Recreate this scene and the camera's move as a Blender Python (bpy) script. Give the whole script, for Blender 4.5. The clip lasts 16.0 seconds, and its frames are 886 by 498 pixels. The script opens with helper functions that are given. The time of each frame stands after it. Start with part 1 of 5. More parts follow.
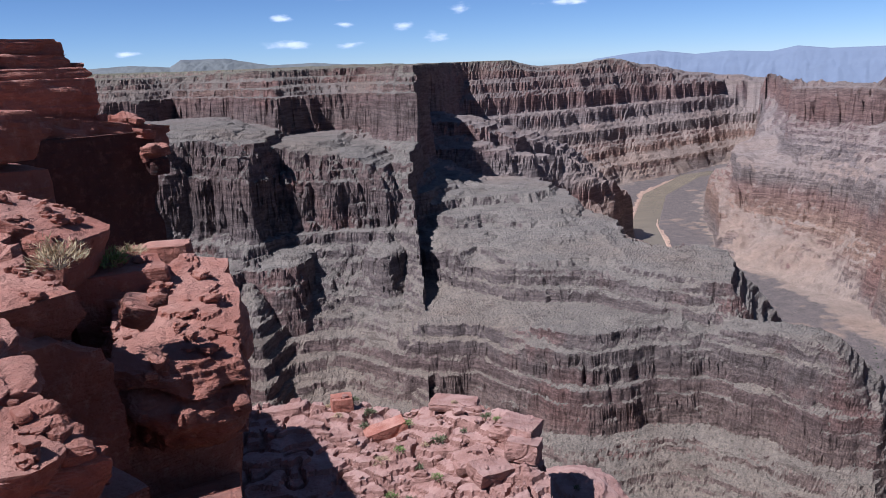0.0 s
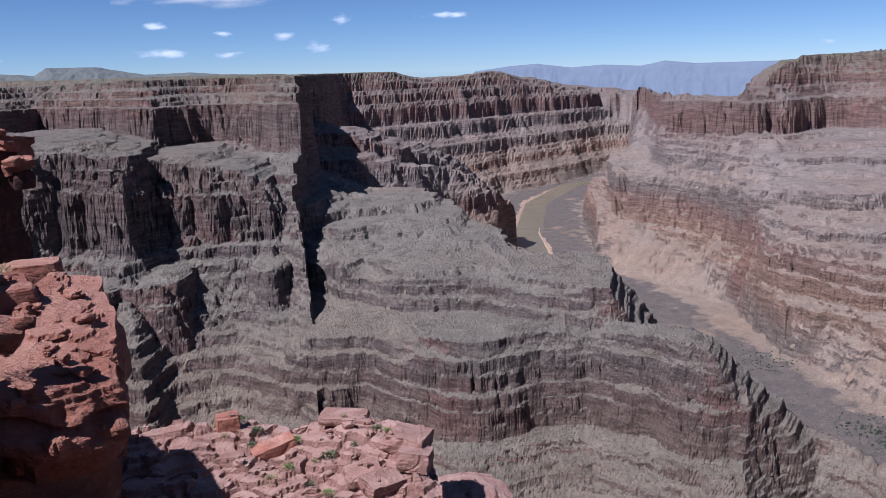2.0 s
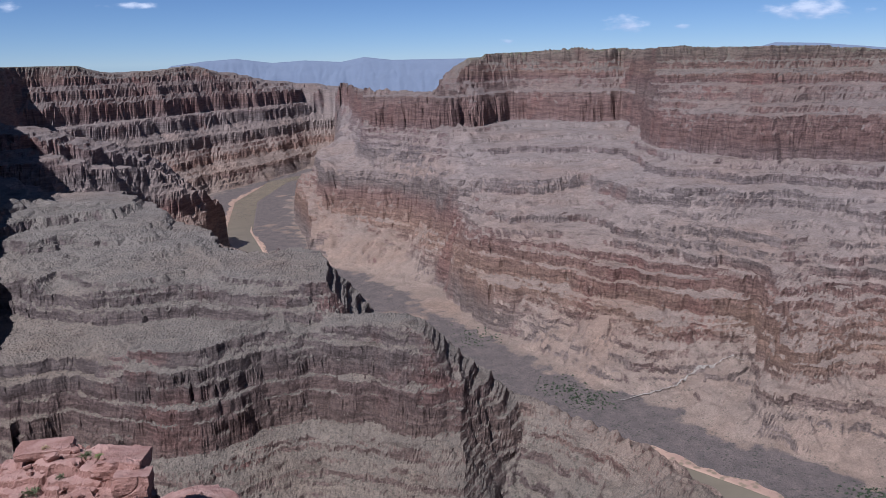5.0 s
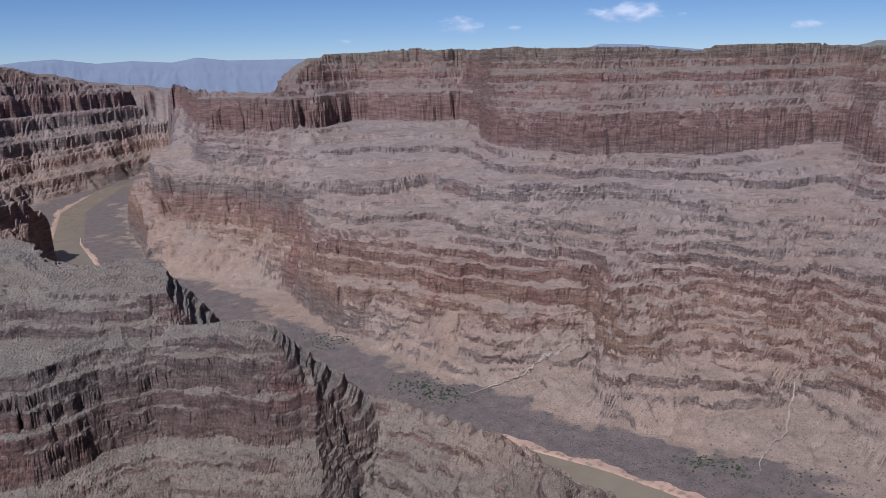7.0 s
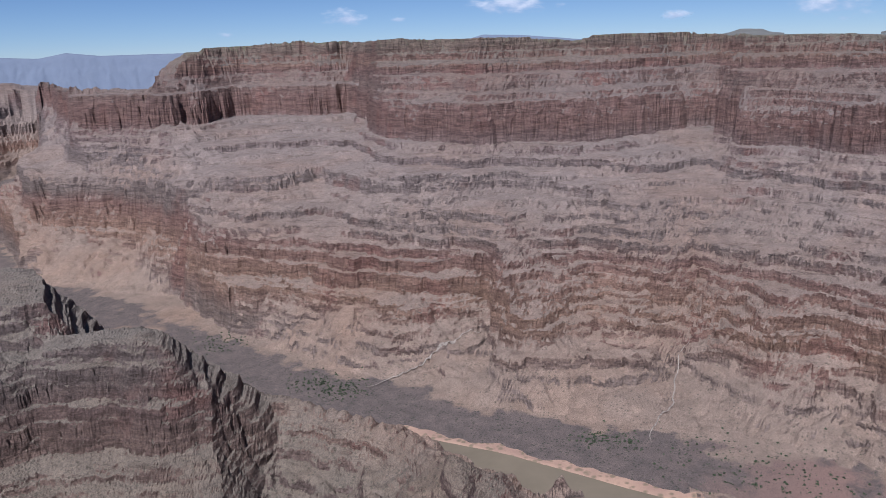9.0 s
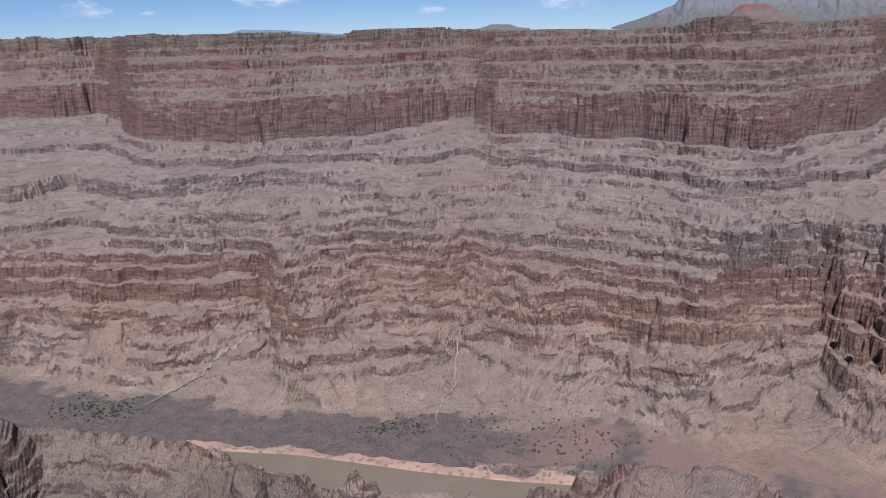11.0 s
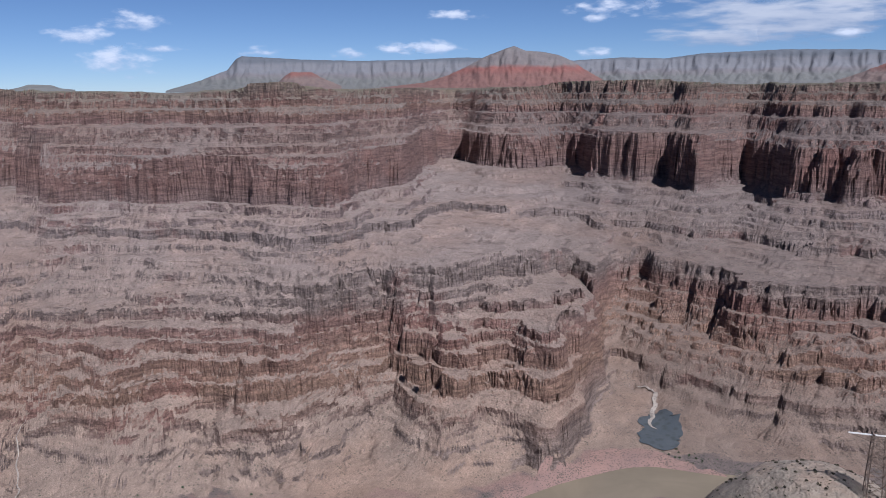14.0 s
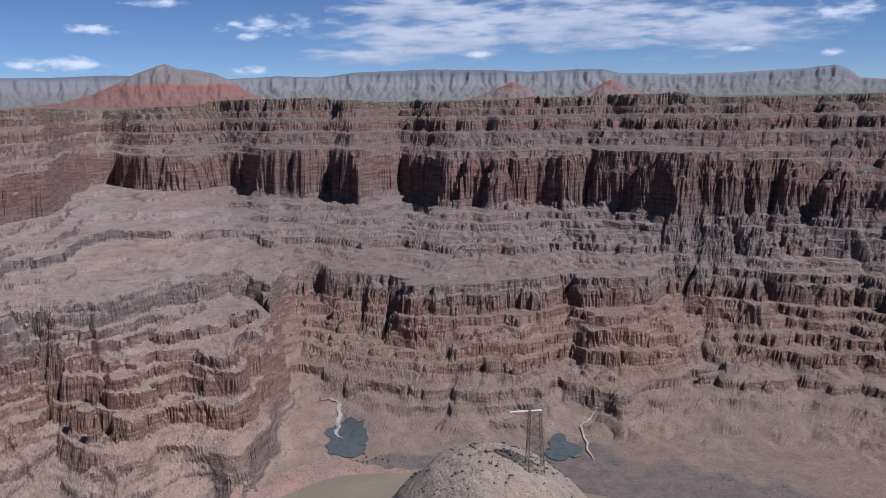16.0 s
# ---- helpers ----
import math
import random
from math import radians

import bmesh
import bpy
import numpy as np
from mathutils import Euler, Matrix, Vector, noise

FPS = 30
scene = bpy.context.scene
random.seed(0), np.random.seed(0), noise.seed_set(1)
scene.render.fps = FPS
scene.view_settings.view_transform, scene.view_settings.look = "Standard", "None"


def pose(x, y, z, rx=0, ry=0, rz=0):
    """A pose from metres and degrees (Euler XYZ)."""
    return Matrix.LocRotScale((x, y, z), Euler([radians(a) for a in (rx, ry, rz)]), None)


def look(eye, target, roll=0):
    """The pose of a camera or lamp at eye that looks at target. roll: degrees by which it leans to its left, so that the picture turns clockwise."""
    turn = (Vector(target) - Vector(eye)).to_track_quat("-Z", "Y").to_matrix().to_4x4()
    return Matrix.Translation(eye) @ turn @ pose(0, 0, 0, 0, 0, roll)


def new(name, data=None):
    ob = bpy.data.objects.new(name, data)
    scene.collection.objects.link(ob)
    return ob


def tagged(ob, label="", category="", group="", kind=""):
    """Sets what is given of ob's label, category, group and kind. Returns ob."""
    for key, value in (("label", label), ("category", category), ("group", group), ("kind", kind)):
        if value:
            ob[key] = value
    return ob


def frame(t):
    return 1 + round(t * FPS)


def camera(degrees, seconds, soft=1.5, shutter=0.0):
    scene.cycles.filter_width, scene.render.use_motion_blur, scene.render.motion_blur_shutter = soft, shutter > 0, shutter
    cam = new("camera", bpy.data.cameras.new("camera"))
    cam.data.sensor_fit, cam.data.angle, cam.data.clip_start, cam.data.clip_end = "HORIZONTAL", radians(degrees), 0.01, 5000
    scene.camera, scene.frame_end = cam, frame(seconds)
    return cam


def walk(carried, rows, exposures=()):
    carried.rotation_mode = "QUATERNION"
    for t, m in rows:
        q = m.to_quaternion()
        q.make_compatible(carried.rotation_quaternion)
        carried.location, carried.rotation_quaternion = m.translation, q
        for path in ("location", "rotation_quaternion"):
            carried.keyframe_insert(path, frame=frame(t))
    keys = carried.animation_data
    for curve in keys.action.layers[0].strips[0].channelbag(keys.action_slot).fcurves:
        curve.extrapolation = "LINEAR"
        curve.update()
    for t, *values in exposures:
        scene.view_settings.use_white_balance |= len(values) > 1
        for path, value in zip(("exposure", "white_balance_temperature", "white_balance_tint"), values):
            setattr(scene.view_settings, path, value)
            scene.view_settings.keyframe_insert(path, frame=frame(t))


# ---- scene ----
# The camera stands on the rim and turns; the eye is the origin, the river lies 500 m below.
cam = camera(57.4, 16.0, soft=0.5)
TURNS = [
    (0.0, 77.06, 2.21, -0.51), (0.5, 77.56, 1.54, -2.31), (1.0, 77.85, 1.76, -4.50), (1.5, 77.91, 1.81, -6.33),
    (2.0, 77.56, 1.67, -8.59), (2.5, 77.24, 1.78, -12.37), (3.0, 76.90, 1.64, -16.08), (3.5, 76.47, 1.27, -18.88),
    (4.0, 76.75, 1.42, -22.99), (4.5, 76.85, 1.31, -26.12), (7.0, 76.60, 1.10, -40.06), (7.5, 76.69, 1.33, -42.18),
    (8.0, 76.44, 1.46, -44.28), (10.5, 75.23, 1.88, -58.39), (11.0, 75.04, 1.79, -64.24), (11.5, 75.11, 1.71, -69.25),
    (12.0, 76.59, 1.47, -76.03), (12.5, 77.78, 1.66, -82.17), (13.0, 78.23, 2.46, -83.96), (13.5, 78.88, 0.52, -87.89),
    (14.0, 78.74, 0.57, -94.20), (14.5, 78.34, 0.95, -100.86), (15.0, 79.69, 1.23, -106.61), (15.5, 79.07, 0.78, -113.58),
    (16.0, 79.67, 1.07, -117.59),
]
walk(cam, [(t, pose(0, 0, 0, rx, ry, rz)) for t, rx, ry, rz in TURNS], exposures=[(0.0, 0.6, 5330, 15), (2.0, 0.45, 5330, 15), (7.0, 0.14, 5420, 15), (11.0, 0.24, 5550, 15), (16.0, 0.27, 5550, 15)])

# ---- light ----
SUN_AZ, SUN_EL = -118.0, 53.0          # degrees clockwise from the first view, and above the horizon
world = bpy.data.worlds.new("sky")
scene.world = world
world.use_nodes = True
wn, wl = world.node_tree.nodes, world.node_tree.links
wn.clear()
sky = wn.new("ShaderNodeTexSky")
sky.sky_type, sky.sun_disc = "NISHITA", False
sky.sun_elevation, sky.sun_rotation = radians(SUN_EL), radians(SUN_AZ)
sky.altitude, sky.air_density, sky.dust_density, sky.ozone_density = 2500, 0.68, 0.0, 3.8
bg = wn.new("ShaderNodeBackground")
bg.inputs["Strength"].default_value = 0.058
out = wn.new("ShaderNodeOutputWorld")
wl.new(sky.outputs[0], bg.inputs[0])
wl.new(bg.outputs[0], out.inputs[0])
sun_data = bpy.data.lights.new("sun", "SUN")
sun_data.energy, sun_data.angle, sun_data.color = 5.0, radians(0.5), (1.0, 0.96, 0.90)
sun = new("sun", sun_data)
sun_way = Vector((math.sin(radians(SUN_AZ)) * math.cos(radians(SUN_EL)), math.cos(radians(SUN_AZ)) * math.cos(radians(SUN_EL)), math.sin(radians(SUN_EL))))
sun.matrix_world = look(sun_way * 300, (0, 0, 0))


# ---- materials ----
class Mat:
    """A node material with short helpers."""

    def __init__(self, name, rough=0.9):
        self.m = bpy.data.materials.new(name)
        self.m.use_nodes = True
        self.n, self.l = self.m.node_tree.nodes, self.m.node_tree.links
        self.b = self.n["Principled BSDF"]
        self.b.inputs["Roughness"].default_value = rough
        self.b.inputs["Specular IOR Level"].default_value = 0.25

    def put(self, sock, v):
        if hasattr(v, "is_output"):
            self.l.new(v, sock)
        else:
            sock.default_value = v

    def pos(self, scale=(1, 1, 1), kind="Position"):
        g = self.n.new("ShaderNodeNewGeometry").outputs["Position"] if kind == "Position" else self.n.new("ShaderNodeTexCoord").outputs["Object"]
        mp = self.n.new("ShaderNodeMapping")
        self.l.new(g, mp.inputs[0])
        mp.inputs["Scale"].default_value = scale
        return mp.outputs[0]

    def noise(self, vec, scale, detail=6.0, rough=0.6, distort=0.0):
        t = self.n.new("ShaderNodeTexNoise")
        self.l.new(vec, t.inputs["Vector"])
        t.inputs["Scale"].default_value, t.inputs["Detail"].default_value = scale, detail
        t.inputs["Roughness"].default_value, t.inputs["Distortion"].default_value = rough, distort
        return t.outputs[0]

    def spots(self, vec, scale):
        t = self.n.new("ShaderNodeTexVoronoi")
        self.l.new(vec, t.inputs["Vector"])
        t.inputs["Scale"].default_value = scale
        return t.outputs["Distance"]

    def math(self, op, a, b=0.0, c=0.0):
        t = self.n.new("ShaderNodeMath")
        t.operation = op
        for s, v in zip(t.inputs, (a, b, c)):
            self.put(s, v)
        return t.outputs[0]

    def ramp(self, fac, stops, mode="LINEAR"):
        t = self.n.new("ShaderNodeValToRGB")
        t.color_ramp.interpolation = mode
        e = t.color_ramp.elements
        while len(e) < len(stops):
            e.new(0.5)
        for el, (p, c) in zip(e, stops):
            el.position = p
            el.color = (*c, 1) if not isinstance(c, (int, float)) else (c, c, c, 1)
        self.put(t.inputs[0], fac)
        return t.outputs[0]

    def mix(self, fac, a, b, mode="MIX"):
        t = self.n.new("ShaderNodeMix")
        t.data_type, t.blend_type = "RGBA", mode
        self.put(t.inputs[0], fac)
        for s, v in ((t.inputs[6], a), (t.inputs[7], b)):
            self.put(s, (*v, 1) if isinstance(v, tuple) and len(v) == 3 else v)
        return t.outputs[2]

    def up(self):
        s = self.n.new("ShaderNodeSeparateXYZ")
        self.l.new(self.n.new("ShaderNodeNewGeometry").outputs["Normal"], s.inputs[0])
        return s.outputs[2]

    def height(self):
        s = self.n.new("ShaderNodeSeparateXYZ")
        self.l.new(self.n.new("ShaderNodeNewGeometry").outputs["Position"], s.inputs[0])
        return s.outputs[2]

    def bump(self, h, dist, strength=1.0):
        t = self.n.new("ShaderNodeBump")
        t.inputs["Strength"].default_value, t.inputs["Distance"].default_value = strength, dist
        self.put(t.inputs["Height"], h)
        self.l.new(t.outputs[0], self.b.inputs["Normal"])
        return t

    def color(self, c):
        self.put(self.b.inputs["Base Color"], (*c, 1) if isinstance(c, tuple) and len(c) == 3 else c)
        return self


def canyon_rock():
    """Bedded sandstone, limestone and shale: bands by height, scree on the gentle slopes, dark scrub dots."""
    m = Mat("canyon_rock", 0.95)
    p = m.pos()
    wide = m.noise(p, 0.004, 4)
    warp = m.math("MULTIPLY_ADD", m.noise(p, 0.012, 5), 30.0, -15.0)
    z = m.math("ADD", m.height(), warp)
    f = m.math("MULTIPLY_ADD", z, 1 / 520.0, 510 / 520.0)
    cliff = m.ramp(f, [(0.0, (.21, .165, .14)), (0.09, (.20, .155, .13)), (0.14, (.22, .15, .118)), (0.19, (.245, .16, .115)), (0.25, (.235, .15, .113)), (0.31, (.215, .135, .11)),
                       (0.36, (.19, .15, .13)), (0.45, (.205, .165, .145)), (0.52, (.19, .155, .14)), (0.60, (.195, .14, .125)), (0.66, (.198, .125, .105)), (0.74, (.19, .122, .103)),
                       (0.80, (.18, .13, .11)), (0.86, (.165, .105, .09)), (0.90, (.20, .13, .10)), (0.94, (.165, .105, .085)), (0.97, (.16, .12, .095)), (1.0, (.18, .14, .11))])
    slope = m.ramp(f, [(0.0, (.32, .235, .182)), (0.12, (.315, .233, .184)), (0.25, (.305, .222, .178)), (0.40, (.295, .225, .19)), (0.52, (.30, .235, .205)), (0.60, (.27, .212, .186)),
                       (0.72, (.245, .19, .166)), (0.85, (.225, .17, .148)), (0.95, (.205, .165, .135)), (1.0, (.165, .15, .10))])
    place = m.n.new("ShaderNodeSeparateXYZ")
    m.l.new(p, place.inputs[0])
    grey = m.math("SUBTRACT", m.math("MULTIPLY_ADD", m.math("MAXIMUM", m.math("SUBTRACT", place.outputs[1], 1400.0), 0.0), 0.3, 570.0), place.outputs[0])
    grey = m.math("MULTIPLY", m.ramp(m.math("MULTIPLY_ADD", grey, 0.01, 0.2), [(0.0, 0.0), (1.0, 0.6)]), m.ramp(m.math("MULTIPLY_ADD", place.outputs[1], -.003, 5.2), [(.1, 0.0), (.9, 1.0)]))
    # near bank: greyer rock, its colours darkened further to stand in for shade
    cliff = m.mix(grey, cliff, (.125, .097, .086))
    slope = m.mix(grey, slope, (.178, .158, .125))
    stain = m.ramp(m.noise(p, 0.007, 5, .6), [(.55, 0.0), (.66, .6)])
    cliff = m.mix(stain, cliff, (.20, .105, .085))
    beds = m.noise(m.pos((.022, .022, .20)), 1.0, 6, 0.65, 0.5)
    crack_shade = m.noise(m.pos((.10, .10, .05)), 1.0, 7, 0.75, 1.0)
    cliff = m.mix(m.ramp(beds, [(.40, 0.0), (.60, 1.0)]), m.mix(1.0, cliff, (.66, .64, .64), "MULTIPLY"), m.mix(1.0, cliff, (1.2, 1.19, 1.17), "MULTIPLY"))
    # dark streaks paint the shade inside the cliffs' crevices
    cliff = m.mix(m.ramp(crack_shade, [(.34, .25), (.42, 0.0)]), cliff, m.mix(1.0, cliff, (.42, .39, .40), "MULTIPLY"))
    grain = m.noise(p, 0.42, 9, .8)
    slope = m.mix(m.ramp(m.noise(p, 0.035, 8, .7), [(.32, 0.0), (.68, 1.0)]), m.mix(1.0, slope, (.80, .79, .78), "MULTIPLY"), m.mix(1.0, slope, (1.12, 1.11, 1.10), "MULTIPLY"))
    slope = m.mix(m.ramp(grain, [(.38, 0.0), (.62, 1.0)]), m.mix(1.0, slope, (.88, .875, .87), "MULTIPLY"), m.mix(1.0, slope, (1.06, 1.06, 1.05), "MULTIPLY"))
    slope = m.mix(m.ramp(wide, [(.45, 0.0), (.65, .6)]), slope, m.mix(1.0, slope, (1.08, .95, .86), "MULTIPLY"))
    fans = m.noise(m.pos((.03, .03, .012)), 1.0, 5, .6)
    slope = m.mix(m.ramp(fans, [(.52, 0.0), (.64, .7)]), slope, m.mix(1.0, slope, (1.2, 1.19, 1.17), "MULTIPLY"))
    lines = m.noise(m.pos((.025, .025, .36)), 1.0, 7, .7, 0.3)
    low = m.ramp(f, [(.10, .35), (.20, 1.0)])
    # thin dark strata lines, also painting the shade under small ledges
    slope = m.mix(m.math("MULTIPLY", low, m.ramp(lines, [(.39, .62), (.45, 0.0)])), slope, m.mix(1.0, slope, (.45, .41, .40), "MULTIPLY"))
    scrub = m.math("MULTIPLY", m.ramp(m.spots(p, 0.19), [(.16, 1.0), (.36, 0.0)]), m.ramp(m.noise(p, .03, 3), [(.36, 0.0), (.56, .6)]))
    slope = m.mix(scrub, slope, (.075, .072, .05))
    south = m.ramp(m.math("MULTIPLY_ADD", place.outputs[1], -.0025, -.5), [(.05, 0.0), (.7, .85)])          # darker shale scree past the bend
    slope = m.mix(south, slope, m.mix(1.0, slope, (.70, .70, .72), "MULTIPLY"))
    # river flats: dark gravel with scrub, and pinkish sand
    blot = m.noise(p, 0.05, 6, .7)
    gravel = m.mix(m.ramp(blot, [(.35, 0.0), (.65, 1.0)]), (.20, .15, .128), (.125, .10, .088))
    gravel = m.mix(m.ramp(m.math("ADD", m.spots(p, .22), m.math("MULTIPLY_ADD", m.noise(p, .04, 3), .9, -.45)), [(.12, .8), (.34, 0.0)]), gravel, (.058, .06, .045))
    sandy = m.math("MULTIPLY", m.ramp(m.noise(m.pos((.006, .006, .0)), 1.0, 5, .6), [(.47, 0.0), (.53, 1.0)]), m.ramp(m.math("MULTIPLY_ADD", place.outputs[1], -.002, 1.0), [(.2, 0.0), (.5, 1.0)]))
    sandy = m.math("MULTIPLY", sandy, m.ramp(m.math("MULTIPLY_ADD", place.outputs[1], .005, 2.0), [(.2, 0.0), (.6, 1.0)]))
    gravel = m.mix(sandy, gravel, m.mix(m.ramp(m.spots(p, .3), [(.1, .7), (.3, 0.0)]), (.285, .18, .145), (.12, .09, .07)))
    flats = m.math("MULTIPLY", m.ramp(m.math("MULTIPLY_ADD", m.math("ADD", m.height(), m.math("MULTIPLY_ADD", m.noise(p, .02, 5), 5.0, -2.5)), .1, 50.0), [(.44, 1.0), (.50, 0.0)]), m.math("SUBTRACT", 1.0, m.ramp(m.noise(p, .004, 3), [(.60, 0.0), (.66, 1.0)])))
    slope = m.mix(flats, slope, gravel)
    steep = m.ramp(m.math("ADD", m.up(), m.math("MULTIPLY_ADD", m.noise(p, 0.06, 6, .7), 0.22, -0.11)), [(.50, 0.0), (.60, 1.0)])
    rubble = m.ramp(m.noise(p, .30, 8, .85), [(.36, .50), (.5, .98), (.64, 1.45)])
    stones = m.ramp(m.noise(p, .9, 5, .8), [(.36, .56), (.5, 1.0), (.64, 1.40)])
    cliff = m.mix(1.0, m.mix(1.0, cliff, (1.06, 1.03, 1.04), "MULTIPLY"), rubble, "MULTIPLY")
    slope = m.mix(1.0, m.mix(1.0, slope, (.77, .775, .785), "MULTIPLY"), stones, "MULTIPLY")
    m.color(m.mix(steep, cliff, slope))
    ribs = m.noise(m.pos((.15, .15, .09)), 1.0, 8, .78)
    ledges = m.noise(m.pos((.03, .03, .28)), 1.0, 5, .7)
    grit = m.noise(p, .24, 6, .75)
    rugged = m.math("MULTIPLY_ADD", steep, -.7, 1.0)
    h = m.math("MULTIPLY", rugged, m.math("ADD", m.math("MULTIPLY", ribs, 6.0), m.math("ADD", m.math("MULTIPLY", ledges, 1.8), m.math("MULTIPLY", grit, 3.6))))
    m.bump(h, 1.0, 1.0)
    return m.m


def river_water():
    m = Mat("river_water", 0.25)
    p = m.pos()
    m.color(m.mix(m.ramp(m.noise(p, .01, 5, .6, 1.0), [(.35, 0.0), (.65, 1.0)]), (.165, .133, .092), (.195, .156, .108)))
    m.b.inputs["Specular IOR Level"].default_value = 0.3
    m.bump(m.noise(p, .3, 4), .25, .35)
    return m.m


def bank_ground(name, a, b, dots, scale):
    m = Mat(name, 0.95)
    p = m.pos()
    c = m.mix(m.ramp(m.noise(p, .02, 7, .65), [(.38, 0.0), (.62, 1.0)]), a, b)
    spot = m.ramp(m.math("ADD", m.spots(p, scale), m.math("MULTIPLY_ADD", m.noise(p, .05, 3), .8, -.4)), [(.2, 1.0), (.5, 0.0)])
    m.color(m.mix(spot, c, dots))
    m.bump(m.noise(p, .3, 5, .7), 1.6)
    return m.m


ROCK = canyon_rock()
WATER = river_water()

# ---- terrain ----
RIVER = [(2300, 3700), (1700, 3600), (1280, 3490), (1050, 3370), (780, 2930), (610, 2400), (560, 2100), (553, 1900), (560, 1650), (568, 1370), (575, 1100), (605, 860), (645, 725), (695, 560), (718, 400),
         (738, 305), (785, 130), (850, -120), (915, -235), (950, -330), (900, -450), (740, -580), (520, -720), (260, -900), (-200, -1300), (-900, -1900)]
RIVER_WIDTH = 92.0
# where the far scree meets the river flats
FAR_FOOT = [(1350, 3400), (1130, 3290), (850, 2860), (700, 2340), (710, 1990), (690, 1830), (760, 1640), (800, 1530), (770, 1340), (745, 1190), (755, 1020), (770, 860), (800, 700), (850, 560), (880, 470),
          (915, 380), (930, 290), (930, 190), (920, 60), (930, -60), (975, -160), (1040, -270), (1060, -350), (1020, -430), (960, -580), (860, -740), (760, -860), (500, -1040)]
# The plan, as lines round the viewpoint: bearing and distance for the foot of each cliff, bearing and height for its top,
# bearing and degrees above the eye for the rims. Far bank: the low orange cliffs, the middle cliffs, the red wall.
LOW_FOOT = [(19.2, 2154), (22.4, 2093), (26.5, 1946), (28.9, 1736), (31, 1505), (35.8, 1447), (41.5, 1318), (45.6, 1290), (49, 1286), (50.7, 1274), (51.1, 1166), (53.9, 1122), (56.4, 1138), (57.9, 1179), (60.9, 1165), (63.9, 1170), (66, 1160), (68.5, 1162), (71, 1125), (74.3, 1118), (76.4, 1077), (79.3, 1054), (82, 1045), (85.1, 1081), (88.3, 1135), (90.1, 1136), (91.4, 1100), (95.1, 1050), (97.2, 1100), (98.7, 1096), (102.1, 1036), (105, 1146), (106, 1406), (108, 1374), (110.4, 1324), (113.7, 1260), (117.5, 1233), (120.4, 1223), (122.9, 1224), (125.4, 1277), (126.6, 1294), (128.6, 1257), (130.6, 1250), (134.1, 1370), (137.9, 1362), (141.5, 1361), (147.1, 1361)]
LOW_TOP = [(20, -400), (22.5, -400), (26.5, -400), (28.9, -381), (31.3, -329), (36, -337), (39.1, -342), (41.6, -346), (44.9, -344), (48.2, -333), (50.8, -319), (53.9, -394), (56.4, -385), (57.6, -397), (60.2, -390), (62.7, -393), (65.6, -400), (68.5, -374), (72.7, -362), (76.7, -354), (79.5, -353), (82.6, -357), (85.2, -371), (88.1, -383), (89.6, -378), (90.4, -358), (91.8, -338), (95, -357), (96.7, -361), (99.1, -348), (101.6, -345), (103.7, -319), (105.7, -392), (108.1, -400), (111.3, -400), (114.6, -400), (116.7, -399), (120, -367), (122.1, -376), (124.5, -385), (127.8, -373), (130.5, -355), (134, -392), (137.8, -394), (141.3, -381), (146.9, -375)]
MID_FOOT = [(20.9, 1976), (22.6, 1956), (26.2, 1847), (29.9, 1792), (33.8, 1693), (37.8, 1751), (38.8, 1844), (42.5, 1553), (45.8, 1486), (52.2, 1506), (57.8, 1452), (60.9, 1387), (65.3, 1421), (68.7, 1423), (73.2, 1351), (84.3, 1171), (92.5, 1110), (96.6, 1257), (100.2, 1335), (103.6, 1451), (106.7, 1271), (107.7, 1602), (111.7, 1231), (113, 1329), (116.3, 1313), (119.2, 1353), (122.1, 1307), (125.3, 1373), (130.1, 1378), (133.2, 1419), (136.2, 1416), (141.3, 1396), (146.9, 1347)]
RED_FOOT = [(23.7, 2355), (28.5, 2189), (30.7, 2297), (34.2, 2549), (38, 2440), (40.4, 2354), (41.6, 2552), (43.3, 1834), (47.9, 1730), (49.9, 1643), (53.8, 1708), (57.7, 1703), (60.7, 1775), (62.9, 1856), (64.7, 1991), (66.3, 2016), (67.4, 1615), (69.8, 1640), (74.9, 1554), (77.6, 1540), (81.7, 1435), (83.9, 1425), (86.7, 1436), (88.3, 1607), (91.7, 1701), (93.7, 2319), (94.8, 2415), (97.2, 2095), (99.5, 2051), (102.6, 2169), (105.4, 1950), (108.1, 1863), (109.1, 1921), (111.7, 1743), (114.5, 1928), (117.3, 1689), (122.1, 1654), (125.3, 1669), (129.2, 1653), (133, 1578), (137.4, 1574), (141.6, 1627), (146.4, 1609)]
RED_TOP = [(24.3, -100), (28.4, -95), (28.8, -110), (30.9, -101), (34.3, -105), (38.1, -106), (40.3, -100), (41.7, -105), (43.6, -138), (45.9, -127), (49.9, -123), (53.8, -127), (54.2, -122), (57.6, -113), (61.3, -115), (64.2, -136), (65.9, -125), (67.9, -142), (70.6, -150), (74.9, -124), (78.6, -112), (81.9, -142), (87.1, -131), (89, -123), (91.7, -113), (93.6, -115), (95.2, -129), (97.5, -117), (100.2, -131), (102.5, -128), (106.4, -110), (106.8, -106), (112.2, -101), (113, -128), (117.8, -117), (124.5, -116), (129.1, -107), (135.1, -108), (140.7, -126), (144, -135), (146.3, -163)]
